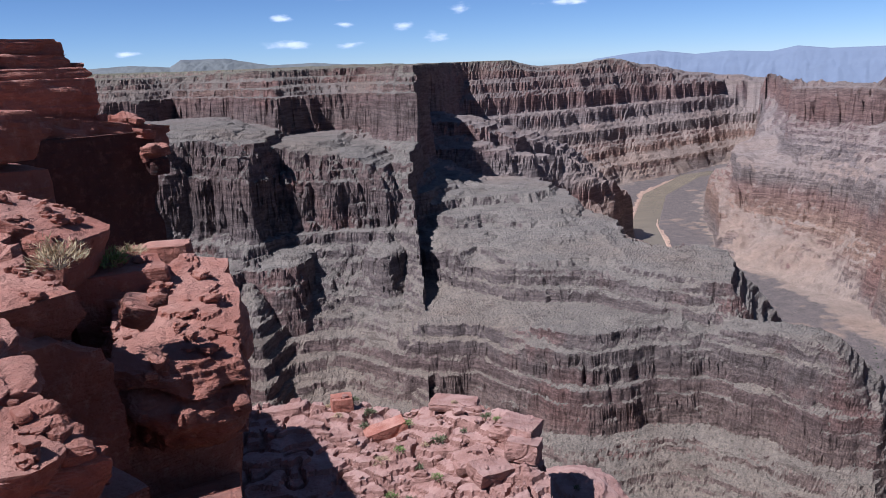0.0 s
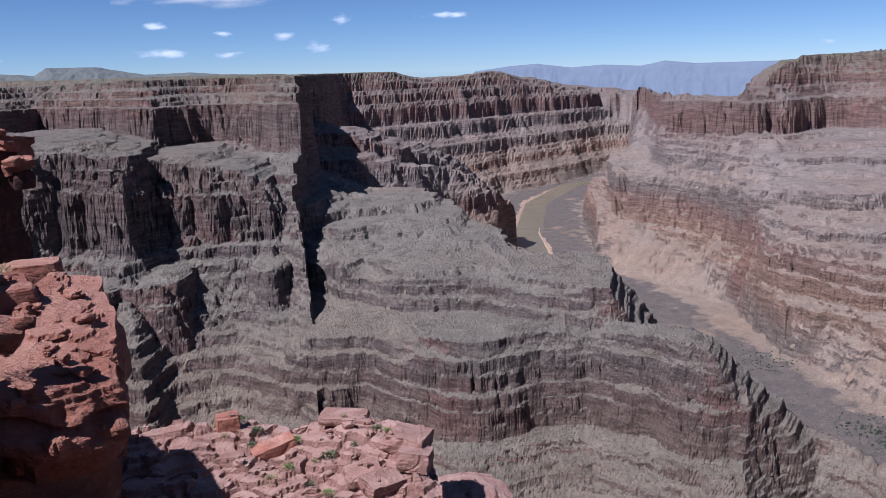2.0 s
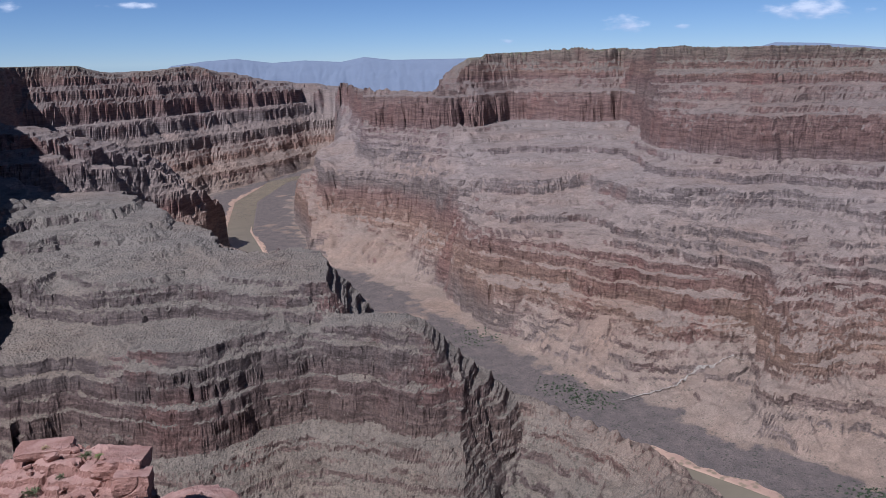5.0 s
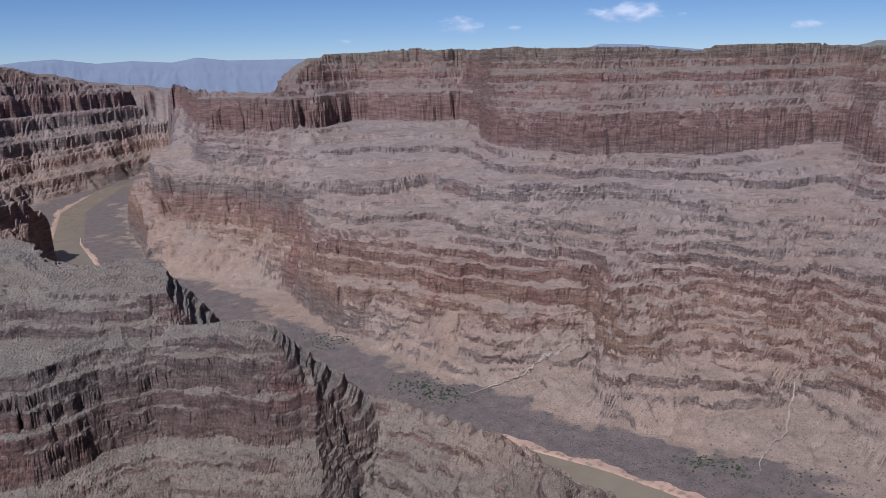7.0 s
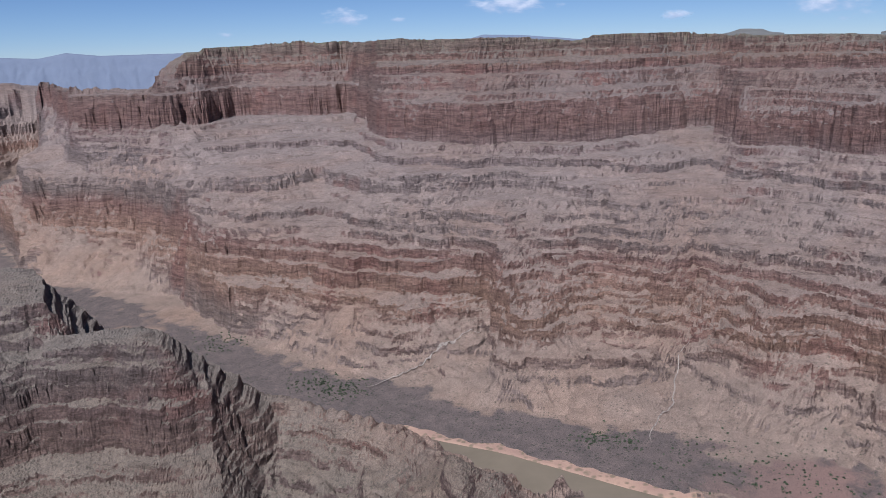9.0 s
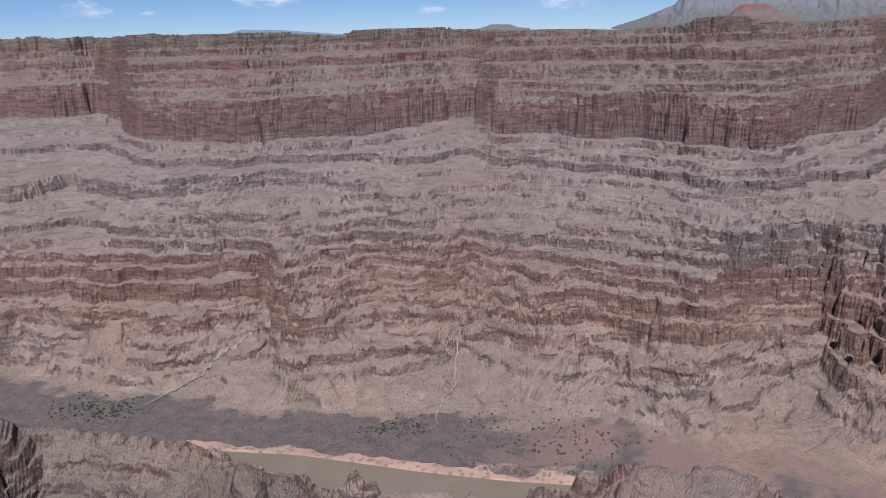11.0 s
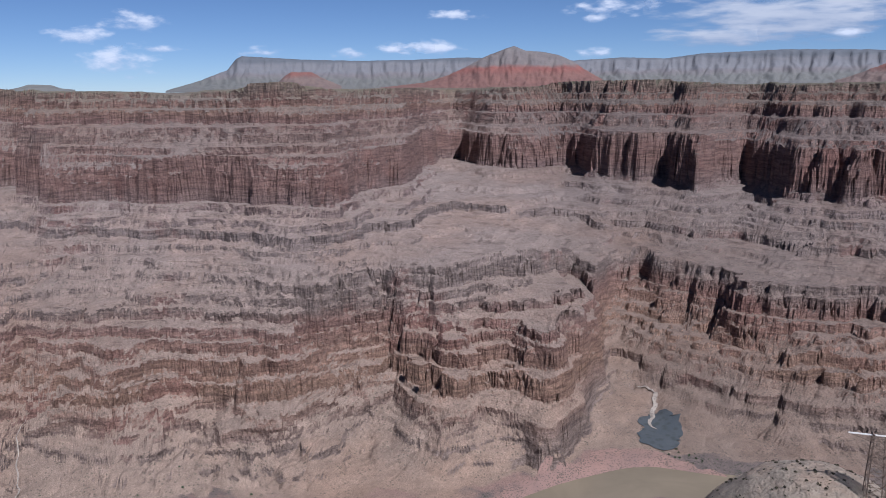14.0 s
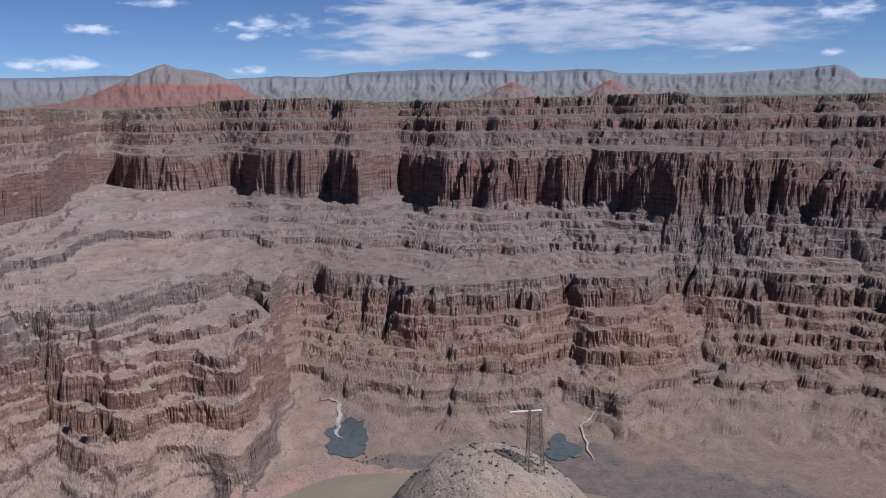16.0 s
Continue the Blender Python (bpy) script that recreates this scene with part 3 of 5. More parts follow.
def polar_sheet(name, az, rad, rows):
    """One sheet of ground over the given bearings (degrees) and distances, with more rows of points on the cliffs than on the flats, and the cliffs broken into beds."""
    A, R = np.meshgrid(np.radians(az), rad, indexing="ij")
    X, Y = R * np.sin(A), R * np.cos(A)
    ca, cr = az[::4], rad[::5]
    if ca[-1] != az[-1]:
        ca = np.append(ca, az[-1])
    if cr[-1] != rad[-1]:
        cr = np.append(cr, rad[-1])
    CA, CR = np.meshgrid(np.radians(ca), cr, indexing="ij")
    coarse = river_distance(CR * np.sin(CA), CR * np.cos(CA))
    half = np.array([np.interp(rad, cr, row) for row in coarse])
    i = np.clip(np.searchsorted(ca, az, side="right") - 1, 0, len(ca) - 2)
    f = ((az - ca[i]) / (ca[i + 1] - ca[i]))[:, None]
    river = half[i] * (1 - f) + half[i + 1] * f
    Z = ground_height(X, Y, river)
    slant = Z / R
    seen = slant[:, 1:] >= np.maximum.accumulate(slant, axis=1)[:, 1:] - 0.004
    step = np.hypot(np.diff(R, axis=1), 1.3 * np.diff(Z, axis=1)) / R[:, 1:] * np.where(R[:, 1:] < 385, 0.12, 1.0) * np.where(seen, 1.0, 0.15)
    near_by = max(2, int(3.5 / (az[1] - az[0])))
    for _ in range(3):
        total = np.cumsum(np.pad(step, ((near_by + 1, near_by), (0, 0)), mode="edge"), axis=0)
        step = (total[2 * near_by + 1:] - total[:-2 * near_by - 1]) / (2 * near_by + 1)
    run = np.concatenate([np.zeros((len(az), 1)), np.cumsum(step, axis=1)], axis=1)
    even = np.linspace(0, 1, rows)
    R = np.array([np.interp(even * c[-1], c, rad) for c in run])
    Z = np.array([np.interp(r, rad, h) for r, h in zip(R, Z)])
    A = np.repeat(np.radians(az)[:, None], rows, axis=1)
    X, Y = R * np.sin(A), R * np.cos(A)
    # beds stand proud or recede where the ground is steep
    rise = np.gradient(Z, axis=1) / np.maximum(np.gradient(R, axis=1), 0.05)
    steep = np.clip((rise - 0.7) / 1.2, 0, 1) * np.clip((R - 380) / 60, 0, 1) * np.clip((3400 - R) / 1300, 0, 1)
    side = X * 0.8 - Y * 0.6, X * 0.6 + Y * 0.8
    bulge = 4.2 * perlin(side[0] / 30 + side[1] / 60, Z / 7.5, 61) + 2.6 * perlin(side[0] / 13, Z / 4.2 + side[1] / 40, 62) + 2.4 * perlin(X / 15, Y / 15 + Z / 18, 64) + 0.9 * perlin(side[0] / 8, side[1] / 8 + Z / 9, 65)
    R = R - steep * bulge * np.where((A < 0.54) & (R < 1080), 0.5, 1.0)
    X, Y = R * np.sin(A), R * np.cos(A)
    Z = Z + np.clip((Z + 496) / 30, 0, 1) * np.where(R < 1300, 0.38, 0.16) * np.random.default_rng(7).standard_normal(Z.shape)
    na, nr = X.shape
    co = np.stack([X, Y, Z], 2).reshape(-1, 3)
    a = (np.arange(na - 1)[:, None] * nr + np.arange(nr - 1)[None]).ravel()
    quads = np.stack([a, a + 1, a + nr + 1, a + nr], 1)
    me = bpy.data.meshes.new(name)
    me.vertices.add(len(co))
    me.vertices.foreach_set("co", co.ravel())
    me.loops.add(quads.size)
    me.loops.foreach_set("vertex_index", quads.ravel().astype(np.int32))
    me.polygons.add(len(quads))
    me.polygons.foreach_set("loop_start", np.arange(0, quads.size, 4, dtype=np.int32))
    me.polygons.foreach_set("loop_total", np.full(len(quads), 4, dtype=np.int32))
    me.update(calc_edges=True)
    me.shade_flat()
    return me


RAD = np.concatenate([np.linspace(26, 400, 40, endpoint=False), np.linspace(400, 1750, 840, endpoint=False), np.linspace(1750, 2600, 240, endpoint=False), np.linspace(2600, 4300, 230, endpoint=False), np.linspace(4300, 4900, 9)])
ground = new("ground", polar_sheet("ground", np.arange(-32, 150.01, 0.1), RAD, 680))
ground.data.materials.append(ROCK)
tagged(ground, "layered grey-brown and red canyon walls with ledges, cliffs and scree slopes", "canyon", kind="structure")
back = new("ground_behind", polar_sheet("ground_behind", np.arange(150, 328.01, 2.0), RAD[::8], 120))
back.data.materials.append(ROCK)
tagged(back, "bare rocky plateau and canyon rim behind the viewpoint", "ground", kind="structure")


def strip(name, left, right, z, material, label, category, cuts=1):
    """A level sheet between two lines of equal length."""
    me = bpy.data.meshes.new(name)
    n = len(left)
    rows = [left + (right - left) * k / cuts for k in range(cuts + 1)]
    co = np.concatenate([np.c_[r, np.full(n, z)] for r in rows])
    faces = [(k * n + i, k * n + i + 1, (k + 1) * n + i + 1, (k + 1) * n + i) for k in range(cuts) for i in range(n - 1)]
    me.from_pydata(co.tolist(), [], faces)
    me.materials.append(material)
    ob = new(name, me)
    tagged(ob, label, category, kind="structure")
    return ob


mid_line = along(RIVER, 30)
strip("water", beside(mid_line, -RIVER_WIDTH * 0.75), beside(mid_line, RIVER_WIDTH * 0.75), -500.0, WATER, "muddy brown river winding along the canyon floor", "river")

SAND = bank_ground("bank_sand", (.42, .27, .19), (.33, .21, .155), (.20, .15, .10), .12)
PINK = bank_ground("pink_sand_flat", (.27, .165, .135), (.21, .135, .115), (.12, .09, .07), .36)


def ground_at(x, y):
    x, y = np.asarray(x, float), np.asarray(y, float)
    return ground_height(x, y, river_distance(x, y))


def flat(name, line, off_a, off_b, lift, material, label, category):
    """A thin bar laid over the ground beside the river, between two offsets from its middle line, with uneven edges."""
    base = along(line, 6)
    n = len(base)
    taper = np.minimum(1, np.minimum(np.arange(n), n - 1 - np.arange(n)) / (0.22 * n)) ** 0.7
    wob = 0.75 + 0.7 * perlin(base[:, 0] / 70, base[:, 1] / 70, 41) + 0.5 * perlin(base[:, 0] / 21, base[:, 1] / 21, 42)
    t = np.gradient(base, axis=0)
    t /= np.linalg.norm(t, axis=1)[:, None]
    nrm = np.stack([-t[:, 1], t[:, 0]], 1)
    cuts = 22 if abs(off_b - off_a) > 40 else 4
    edge = (off_a + (off_b - off_a) * taper * np.clip(wob, 0.3, 1.4))[:, None]
    rows = [base + nrm * (off_a + (edge - off_a) * k / cuts) for k in range(cuts + 1)]
    co = np.concatenate([np.c_[q, np.maximum(ground_at(q[:, 0], q[:, 1]), -499.6) + lift] for q in rows])
    if abs(off_a) < RIVER_WIDTH / 2:
        co[:n, 2] = -500.5          # the water's edge
    co[:, 2] -= np.clip((co[:, 2] + 489) / 7, 0, 1) * (lift + 2)
    me = bpy.data.meshes.new(name)
    me.from_pydata(co.tolist(), [], [(k * n + i, k * n + i + 1, (k + 1) * n + i + 1, (k + 1) * n + i) for k in range(cuts) for i in range(n - 1)])
    me.materials.append(material)
    me.shade_smooth()
    ob = new(name, me)
    tagged(ob, label, category, kind="structure")
    return ob


def part_of_river(y_from, y_to):
    return [q for q in map(tuple, along(RIVER, 30)) if y_to <= q[1] <= y_from]


HALF = RIVER_WIDTH / 2
flat("sand_bank", part_of_river(2500, 1400), HALF - 10, HALF + 6, 1.1, SAND, "narrow pale pink sand bank at the river's edge", "sand bank")
flat("sand_bank", part_of_river(900, -60), HALF - 12, HALF + 8, 1.1, SAND, "narrow pale pink sand bank at the river's edge", "sand bank")
flat("sand_bank", part_of_river(-120, -430), HALF - 10, HALF + 30, 1.5, PINK, "pink sandy bank round the river bend", "sand bank")
flat("sand_bank", part_of_river(3300, 2150), -HALF + 10, -HALF - 14, 1.2, SAND, "thin pale sand bank on the near side of the bend", "sand bank")


# ---- distance: mesas and mountains ----
def far_rock(name, cap, mid, low, red, relief=7.0, haze_glow=0.0, tall=170.0):
    m = Mat(name, 1.0)
    p = m.pos()
    f = m.math("ADD", m.math("MULTIPLY", m.height(), 1 / tall), m.math("MULTIPLY_ADD", m.noise(p, .008, 5), .24, -.12))
    c = m.ramp(f, [(0.0, low), (0.30, low), (0.45, red), (0.55, mid), (0.8, mid), (0.92, cap)])
    ribs = m.noise(m.pos((.014, .014, .022)), 1.0, 7, .7)
    c = m.mix(m.ramp(ribs, [(.40, .5), (.6, 0.0)]), c, m.mix(1.0, c, (.62, .65, .72) if relief > 6 else (.85, .87, .92), "MULTIPLY"))
    m.color(c)
    m.bump(ribs, relief, 1.0)
    if haze_glow:            # air haze over the backdrop of far mountains, put in as emission
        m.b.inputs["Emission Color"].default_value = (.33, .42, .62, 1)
    m.b.inputs["Emission Strength"].default_value = haze_glow
    return m.m


def ridge(name, crest, r, foot, width, shape, material, label, category, seed, rough=1.0):
    """A far ridge: crest as (bearing, degrees above the eye), at distance r, from a foot height up in front and down behind."""
    az = np.arange(crest[0][0], crest[-1][0] + 0.01, 0.09)
    ca, ce = np.array(crest).T
    top = r * np.tan(np.radians(np.interp(az, ca, ce)))
    top = top + rough * (3 * perlin(az * 1.7, az * 0 + seed, seed) + 2 * perlin(az * 5.1, az * 0 + seed, seed + 1) + 1.0 * perlin(az * 15, az * 0, seed + 2))
    t = np.concatenate([np.linspace(0, 1, 34), np.linspace(1.05, 1.6, 6)])
    A, T = np.meshgrid(az, t, indexing="ij")
    g = 0.16 * (1 - np.minimum(np.abs(perlin(A * 1.1, T * 2.2, seed + 3)) * 3, 1)) + 0.10 * (1 - np.minimum(np.abs(perlin(A * 2.6, T * 5, seed + 4)) * 3, 1)) + 0.05 * perlin(A * 8, T * 12, seed + 5)
    g = 0.55 * g * np.clip(T * 4, 0, 1) * np.clip((1 - T) * 5, 0, 1) * rough
    st, sh = np.array(shape).T
    H = np.where(T <= 1, np.interp(T - g, st, sh), 1 - (T - 1) * 0.9)
    Z = foot + np.maximum(top[:, None] - foot, 0.5) * H
    Rr = r - width * (1 - T) * (1 + 0.15 * perlin(A * 0.9, A * 0, seed + 6))
    me = bpy.data.meshes.new(name)
    na, nt = A.shape
    co = np.stack([Rr * np.sin(np.radians(A)), Rr * np.cos(np.radians(A)), Z], 2).reshape(-1, 3)
    a = (np.arange(na - 1)[:, None] * nt + np.arange(nt - 1)[None]).ravel()
    me.from_pydata(co.tolist(), [], np.stack([a, a + 1, a + nt + 1, a + nt], 1).tolist())
    me.shade_smooth()
    me.materials.append(material)
    ob = new(name, me)
    tagged(ob, label, category)
    return ob


MESA_SHAPE = [(-0.3, 0.0), (0.0, 0.0), (0.3, 0.16), (0.6, 0.42), (0.80, 0.70), (0.85, 0.90), (0.94, 0.97), (1.0, 1.0)]
HILL_SHAPE = [(-0.3, 0.0), (0.0, 0.0), (0.35, 0.30), (0.7, 0.72), (0.9, 0.93), (1.0, 1.0)]
# mesa greys carry a slight blue cast, painted in for distance haze
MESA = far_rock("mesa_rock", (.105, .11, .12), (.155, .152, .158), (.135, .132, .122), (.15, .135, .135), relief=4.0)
BUTTE_SHAPE = [(-0.3, 0.0), (0.0, 0.0), (0.25, 0.10), (0.5, 0.36), (0.56, 0.44), (0.72, 0.64), (0.75, 0.72), (0.88, 0.86), (0.9, 0.94), (1.0, 1.0)]
RED_BUTTE = far_rock("red_butte_rock", (.17, .15, .14), (.165, .14, .13), (.18, .095, .078), (.215, .085, .07), tall=205.0)
RED_SPUR = far_rock("red_spur_rock", (.17, .115, .10), (.175, .10, .085), (.16, .115, .10), (.19, .085, .07))
# far mountains: distance haze painted as a blue base colour, plus emission
HAZE_BLUE = far_rock("haze_blue_mountain_rock", (.11, .13, .165), (.115, .135, .17), (.125, .14, .17), (.12, .138, .17), 5.0, 0.16)
# blue cast of distance haze painted into these dark greys too
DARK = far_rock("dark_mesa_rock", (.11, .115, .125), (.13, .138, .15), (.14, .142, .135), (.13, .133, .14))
ridge("mountain_range", [(9.5, -1.2), (10.8, -0.13), (13.0, 0.14), (15.0, 0.27), (17.4, -0.05), (19.5, 0.08), (22.0, -0.07), (23.6, 0.23), (25.5, 0.0), (28.5, 0.0), (31.0, 0.0), (34.0, -0.3)], 4880, -300, 300, HILL_SHAPE, HAZE_BLUE,
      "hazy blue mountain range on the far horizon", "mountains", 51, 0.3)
ridge("mountain_range", [(48.5, 0.1), (49.9, 0.4), (50.7, 0.62), (53.3, 0.52), (55.8, 0.28), (58.0, 0.05)], 4880, -10, 200, HILL_SHAPE, HAZE_BLUE, "small hazy blue peaks beyond the plateau", "mountains", 61, 0.35)
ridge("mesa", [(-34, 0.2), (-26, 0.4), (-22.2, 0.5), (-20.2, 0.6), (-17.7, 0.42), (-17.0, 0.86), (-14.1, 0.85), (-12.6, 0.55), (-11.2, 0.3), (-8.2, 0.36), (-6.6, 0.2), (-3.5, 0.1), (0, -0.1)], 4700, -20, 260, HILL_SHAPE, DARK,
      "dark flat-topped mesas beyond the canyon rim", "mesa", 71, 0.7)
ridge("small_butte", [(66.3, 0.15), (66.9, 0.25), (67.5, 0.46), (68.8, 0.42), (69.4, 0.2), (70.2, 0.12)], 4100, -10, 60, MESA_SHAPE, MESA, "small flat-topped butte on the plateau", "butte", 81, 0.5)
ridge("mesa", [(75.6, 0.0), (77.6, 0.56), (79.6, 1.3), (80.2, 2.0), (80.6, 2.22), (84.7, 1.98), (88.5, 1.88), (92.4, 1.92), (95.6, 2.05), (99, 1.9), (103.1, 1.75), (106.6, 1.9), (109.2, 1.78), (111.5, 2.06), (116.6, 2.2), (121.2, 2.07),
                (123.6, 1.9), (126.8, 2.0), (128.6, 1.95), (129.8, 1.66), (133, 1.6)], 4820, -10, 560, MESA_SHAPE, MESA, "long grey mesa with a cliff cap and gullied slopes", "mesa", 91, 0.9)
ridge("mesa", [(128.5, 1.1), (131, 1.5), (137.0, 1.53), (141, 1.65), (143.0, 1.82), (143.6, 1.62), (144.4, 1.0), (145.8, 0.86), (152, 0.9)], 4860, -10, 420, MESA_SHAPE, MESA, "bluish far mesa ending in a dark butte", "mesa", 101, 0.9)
ridge("red_butte", [(89.3, 0.0), (92.9, 0.38), (94.5, 0.84), (95.6, 1.31), (97.2, 2.12), (98.6, 2.63), (99.1, 2.77), (99.9, 2.45), (101.0, 2.36), (102.2, 2.11), (103.0, 1.75), (104.1, 1.04), (105.3, 0.36), (107.2, 0.0)], 4300, -10, 620, BUTTE_SHAPE, RED_BUTTE,
      "broad red butte with grey upper ledges and a small cap", "butte", 111, 0.8)
ridge("red_butte", [(82.6, 0.2), (83.4, 0.9), (83.8, 1.15), (85.2, 1.15), (85.8, 0.8), (87.2, 0.2)], 4250, -10, 160, HILL_SHAPE, RED_SPUR, "low red butte in front of the mesa", "butte", 121)
ridge("red_butte", [(119.6, 0.2), (121.2, 0.75), (122.4, 1.25), (123.4, 0.8), (124.6, 0.2)], 4400, -10, 260, HILL_SHAPE, RED_SPUR, "red spur at the foot of the mesa", "butte", 131, 1.4)
ridge("red_butte", [(126.6, 0.2), (128.0, 0.7), (129.1, 1.3), (130.0, 0.8), (131.6, 0.2)], 4400, -10, 260, HILL_SHAPE, RED_SPUR, "red spur at the foot of the mesa", "butte", 141, 1.4)



# ---- clouds ----
def cloud_stuff(seed, cover, stretch):
    m = bpy.data.materials.new("cloud")
    m.use_nodes = True
    n, l = m.node_tree.nodes, m.node_tree.links
    n.clear()
    tc = n.new("ShaderNodeTexCoord")
    sep = n.new("ShaderNodeSeparateXYZ")
    l.new(tc.outputs["Object"], sep.inputs[0])

    def op(kind, a, b=0.0, c=0.0):
        t = n.new("ShaderNodeMath")
        t.operation = kind
        for sck, v in zip(t.inputs, (a, b, c)):
            if hasattr(v, "is_output"):
                l.new(v, sck)
            else:
                sck.default_value = v
        return t.outputs[0]

    loc = n.new("ShaderNodeNewGeometry")
    nz = n.new("ShaderNodeTexNoise")
    mp = n.new("ShaderNodeMapping")
    mp.inputs["Location"].default_value = (seed * 7.3, seed * 3.1, 0)
    mp.inputs["Scale"].default_value = (stretch, stretch, .021)
    l.new(loc.outputs["Position"], mp.inputs[0])
    l.new(mp.outputs[0], nz.inputs["Vector"])
    nz.inputs["Scale"].default_value, nz.inputs["Detail"].default_value, nz.inputs["Roughness"].default_value = 1.0, 6, .52
    edge = op("SQRT", op("ADD", op("POWER", op("ABSOLUTE", sep.outputs[0]), 2.0), op("POWER", op("ABSOLUTE", sep.outputs[1]), 2.0)))
    dens = op("SUBTRACT", op("MULTIPLY_ADD", nz.outputs[0], 2.4, cover), edge)
    ramp = n.new("ShaderNodeValToRGB")
    ramp.color_ramp.interpolation = "EASE"
    ramp.color_ramp.elements[0].position, ramp.color_ramp.elements[1].position = 0.0, 1.0
    l.new(dens, ramp.inputs[0])
    shade = n.new("ShaderNodeValToRGB")
    shade.color_ramp.elements[0].position, shade.color_ramp.elements[0].color = 0.25, (.44, .52, .67, 1)
    shade.color_ramp.elements[1].position, shade.color_ramp.elements[1].color = 0.75, (.80, .83, .89, 1)
    l.new(op("ADD", op("MULTIPLY_ADD", sep.outputs[1], 0.35, 0.1), nz.outputs[0]), shade.inputs[0])
    em, tr, mx, o = n.new("ShaderNodeEmission"), n.new("ShaderNodeBsdfTransparent"), n.new("ShaderNodeMixShader"), n.new("ShaderNodeOutputMaterial")
    l.new(shade.outputs[0], em.inputs[0])
    em.inputs[1].default_value = 0.8 if cover < 0 else 0.62
    l.new(op("MULTIPLY", ramp.outputs[0], 0.88), mx.inputs[0])
    l.new(tr.outputs[0], mx.inputs[1])
    l.new(em.outputs[0], mx.inputs[2])
    l.new(mx.outputs[0], o.inputs[0])
    return m


CLOUDS = [cloud_stuff(k, -0.34, .008) for k in range(3)] + [cloud_stuff(5, 0.02, .0042)]          # puffs, and the long bank
CLOUD_MESHES = []
for cm in CLOUDS:
    me = bpy.data.meshes.new("cloud")
    g = 12
    me.from_pydata([(2.4 * i / g - 1.2, 2.4 * j / g - 1.2, -0.02 * ((i - 6) ** 2 + (j - 6) ** 2) / 36) for i in range(g + 1) for j in range(g + 1)], [],
                   [(i * (g + 1) + j, (i + 1) * (g + 1) + j, (i + 1) * (g + 1) + j + 1, i * (g + 1) + j + 1) for i in range(g) for j in range(g)])
    me.materials.append(cm)
    CLOUD_MESHES.append(me)
# bearing, degrees up, width and height in degrees
SKY_CLOUDS = [
    (-10.5, 3.3, 2.1, 0.7), (-2.3, 2.6, 1.9, 0.8), (1.8, 3.6, 1.6, 1.1), (0.0, 1.8, 2.1, 1.1), (-9.8, 1.6, 4.4, 0.7), (-5.8, 1.4, 2.5, 0.7),
    (-20.2, 1.3, 2.1, 0.5), (8.9, 3.7, 3.2, 0.6), (-6.1, 2.8, 1.8, 0.4), (-6.9, 5.1, 9.9, 1.3), (8.4, 3.7, 3.2, 0.6), (41.4, 2.0, 3.0, 1.4),
    (33.5, 1.1, 1.8, 0.5), (41.4, 2.0, 2.8, 1.2), (52.5, 2.6, 7.8, 1.7), (63.4, 1.5, 2.1, 0.8), (44.8, 1.8, 1.8, 0.4), (63.6, 1.5, 2.3, 0.8),
    (74.1, 4.4, 5.1, 1.5), (70.7, 3.5, 4.6, 1.3),
]
SKY_CLOUDS_PAST = [
    (75.1, 2.7, 4.1, 0.7), (63.5, 1.5, 2.1, 0.7), (72.8, 2.0, 5.5, 2.5), (81.7, 2.5, 3.7, 1.0), (87.9, 2.4, 3.2, 0.7), (91.1, 2.6, 3.2, 1.1),
    (94.1, 2.7, 3.2, 1.3), (104.8, 2.2, 4.1, 0.8), (91.1, 2.6, 2.3, 1.1), (95.0, 5.0, 4.1, 0.8), (105.4, 5.0, 6.0, 1.2), (93.3, 2.7, 3.7, 1.4),
    (99.3, 6.6, 5.1, 0.9), (106.1, 5.3, 6.9, 1.7), (104.9, 4.5, 2.8, 0.7), (95.1, 4.8, 4.6, 0.7), (116.7, 4.2, 15.2, 3.0), (126.0, 5.1, 22.1, 4.0),
    (115.2, 6.3, 9.2, 2.0), (136.2, 4.2, 13.8, 3.0), (112.8, 3.1, 8.7, 1.2), (143.4, 5.0, 7.4, 1.5), (142.6, 2.6, 2.3, 0.6), (137.6, 3.0, 2.8, 0.6),
    (120.2, 3.1, 2.8, 0.6),
]
for k, (az, el, w, h) in enumerate(SKY_CLOUDS + SKY_CLOUDS_PAST):
    way = Vector((math.sin(radians(az)) * math.cos(radians(el)), math.cos(radians(az)) * math.cos(radians(el)), math.sin(radians(el))))
    ob = new("cloud", CLOUD_MESHES[k % 3 if w < 8 else 3])
    ob.matrix_world = look(way * 4900, (0, 0, 0)) @ Matrix.Rotation(math.pi, 4, "Y") @ Matrix.Diagonal((4900 * radians(w) / 2, 4900 * radians(h) / 2, -40, 1))
    tagged(ob, "small white fair-weather cloud low over the horizon" if w < 8 else "broad grey-white cloud bank with ragged edges", "cloud", "clouds over the canyon")


# ---- the rim rocks by the viewpoint ----
def part(name, me, material, parent, label=""):
    ob = new(name, me)
    if material:
        me.materials.append(material)
    ob.parent = parent
    if label:
        ob["label"] = label
    return ob


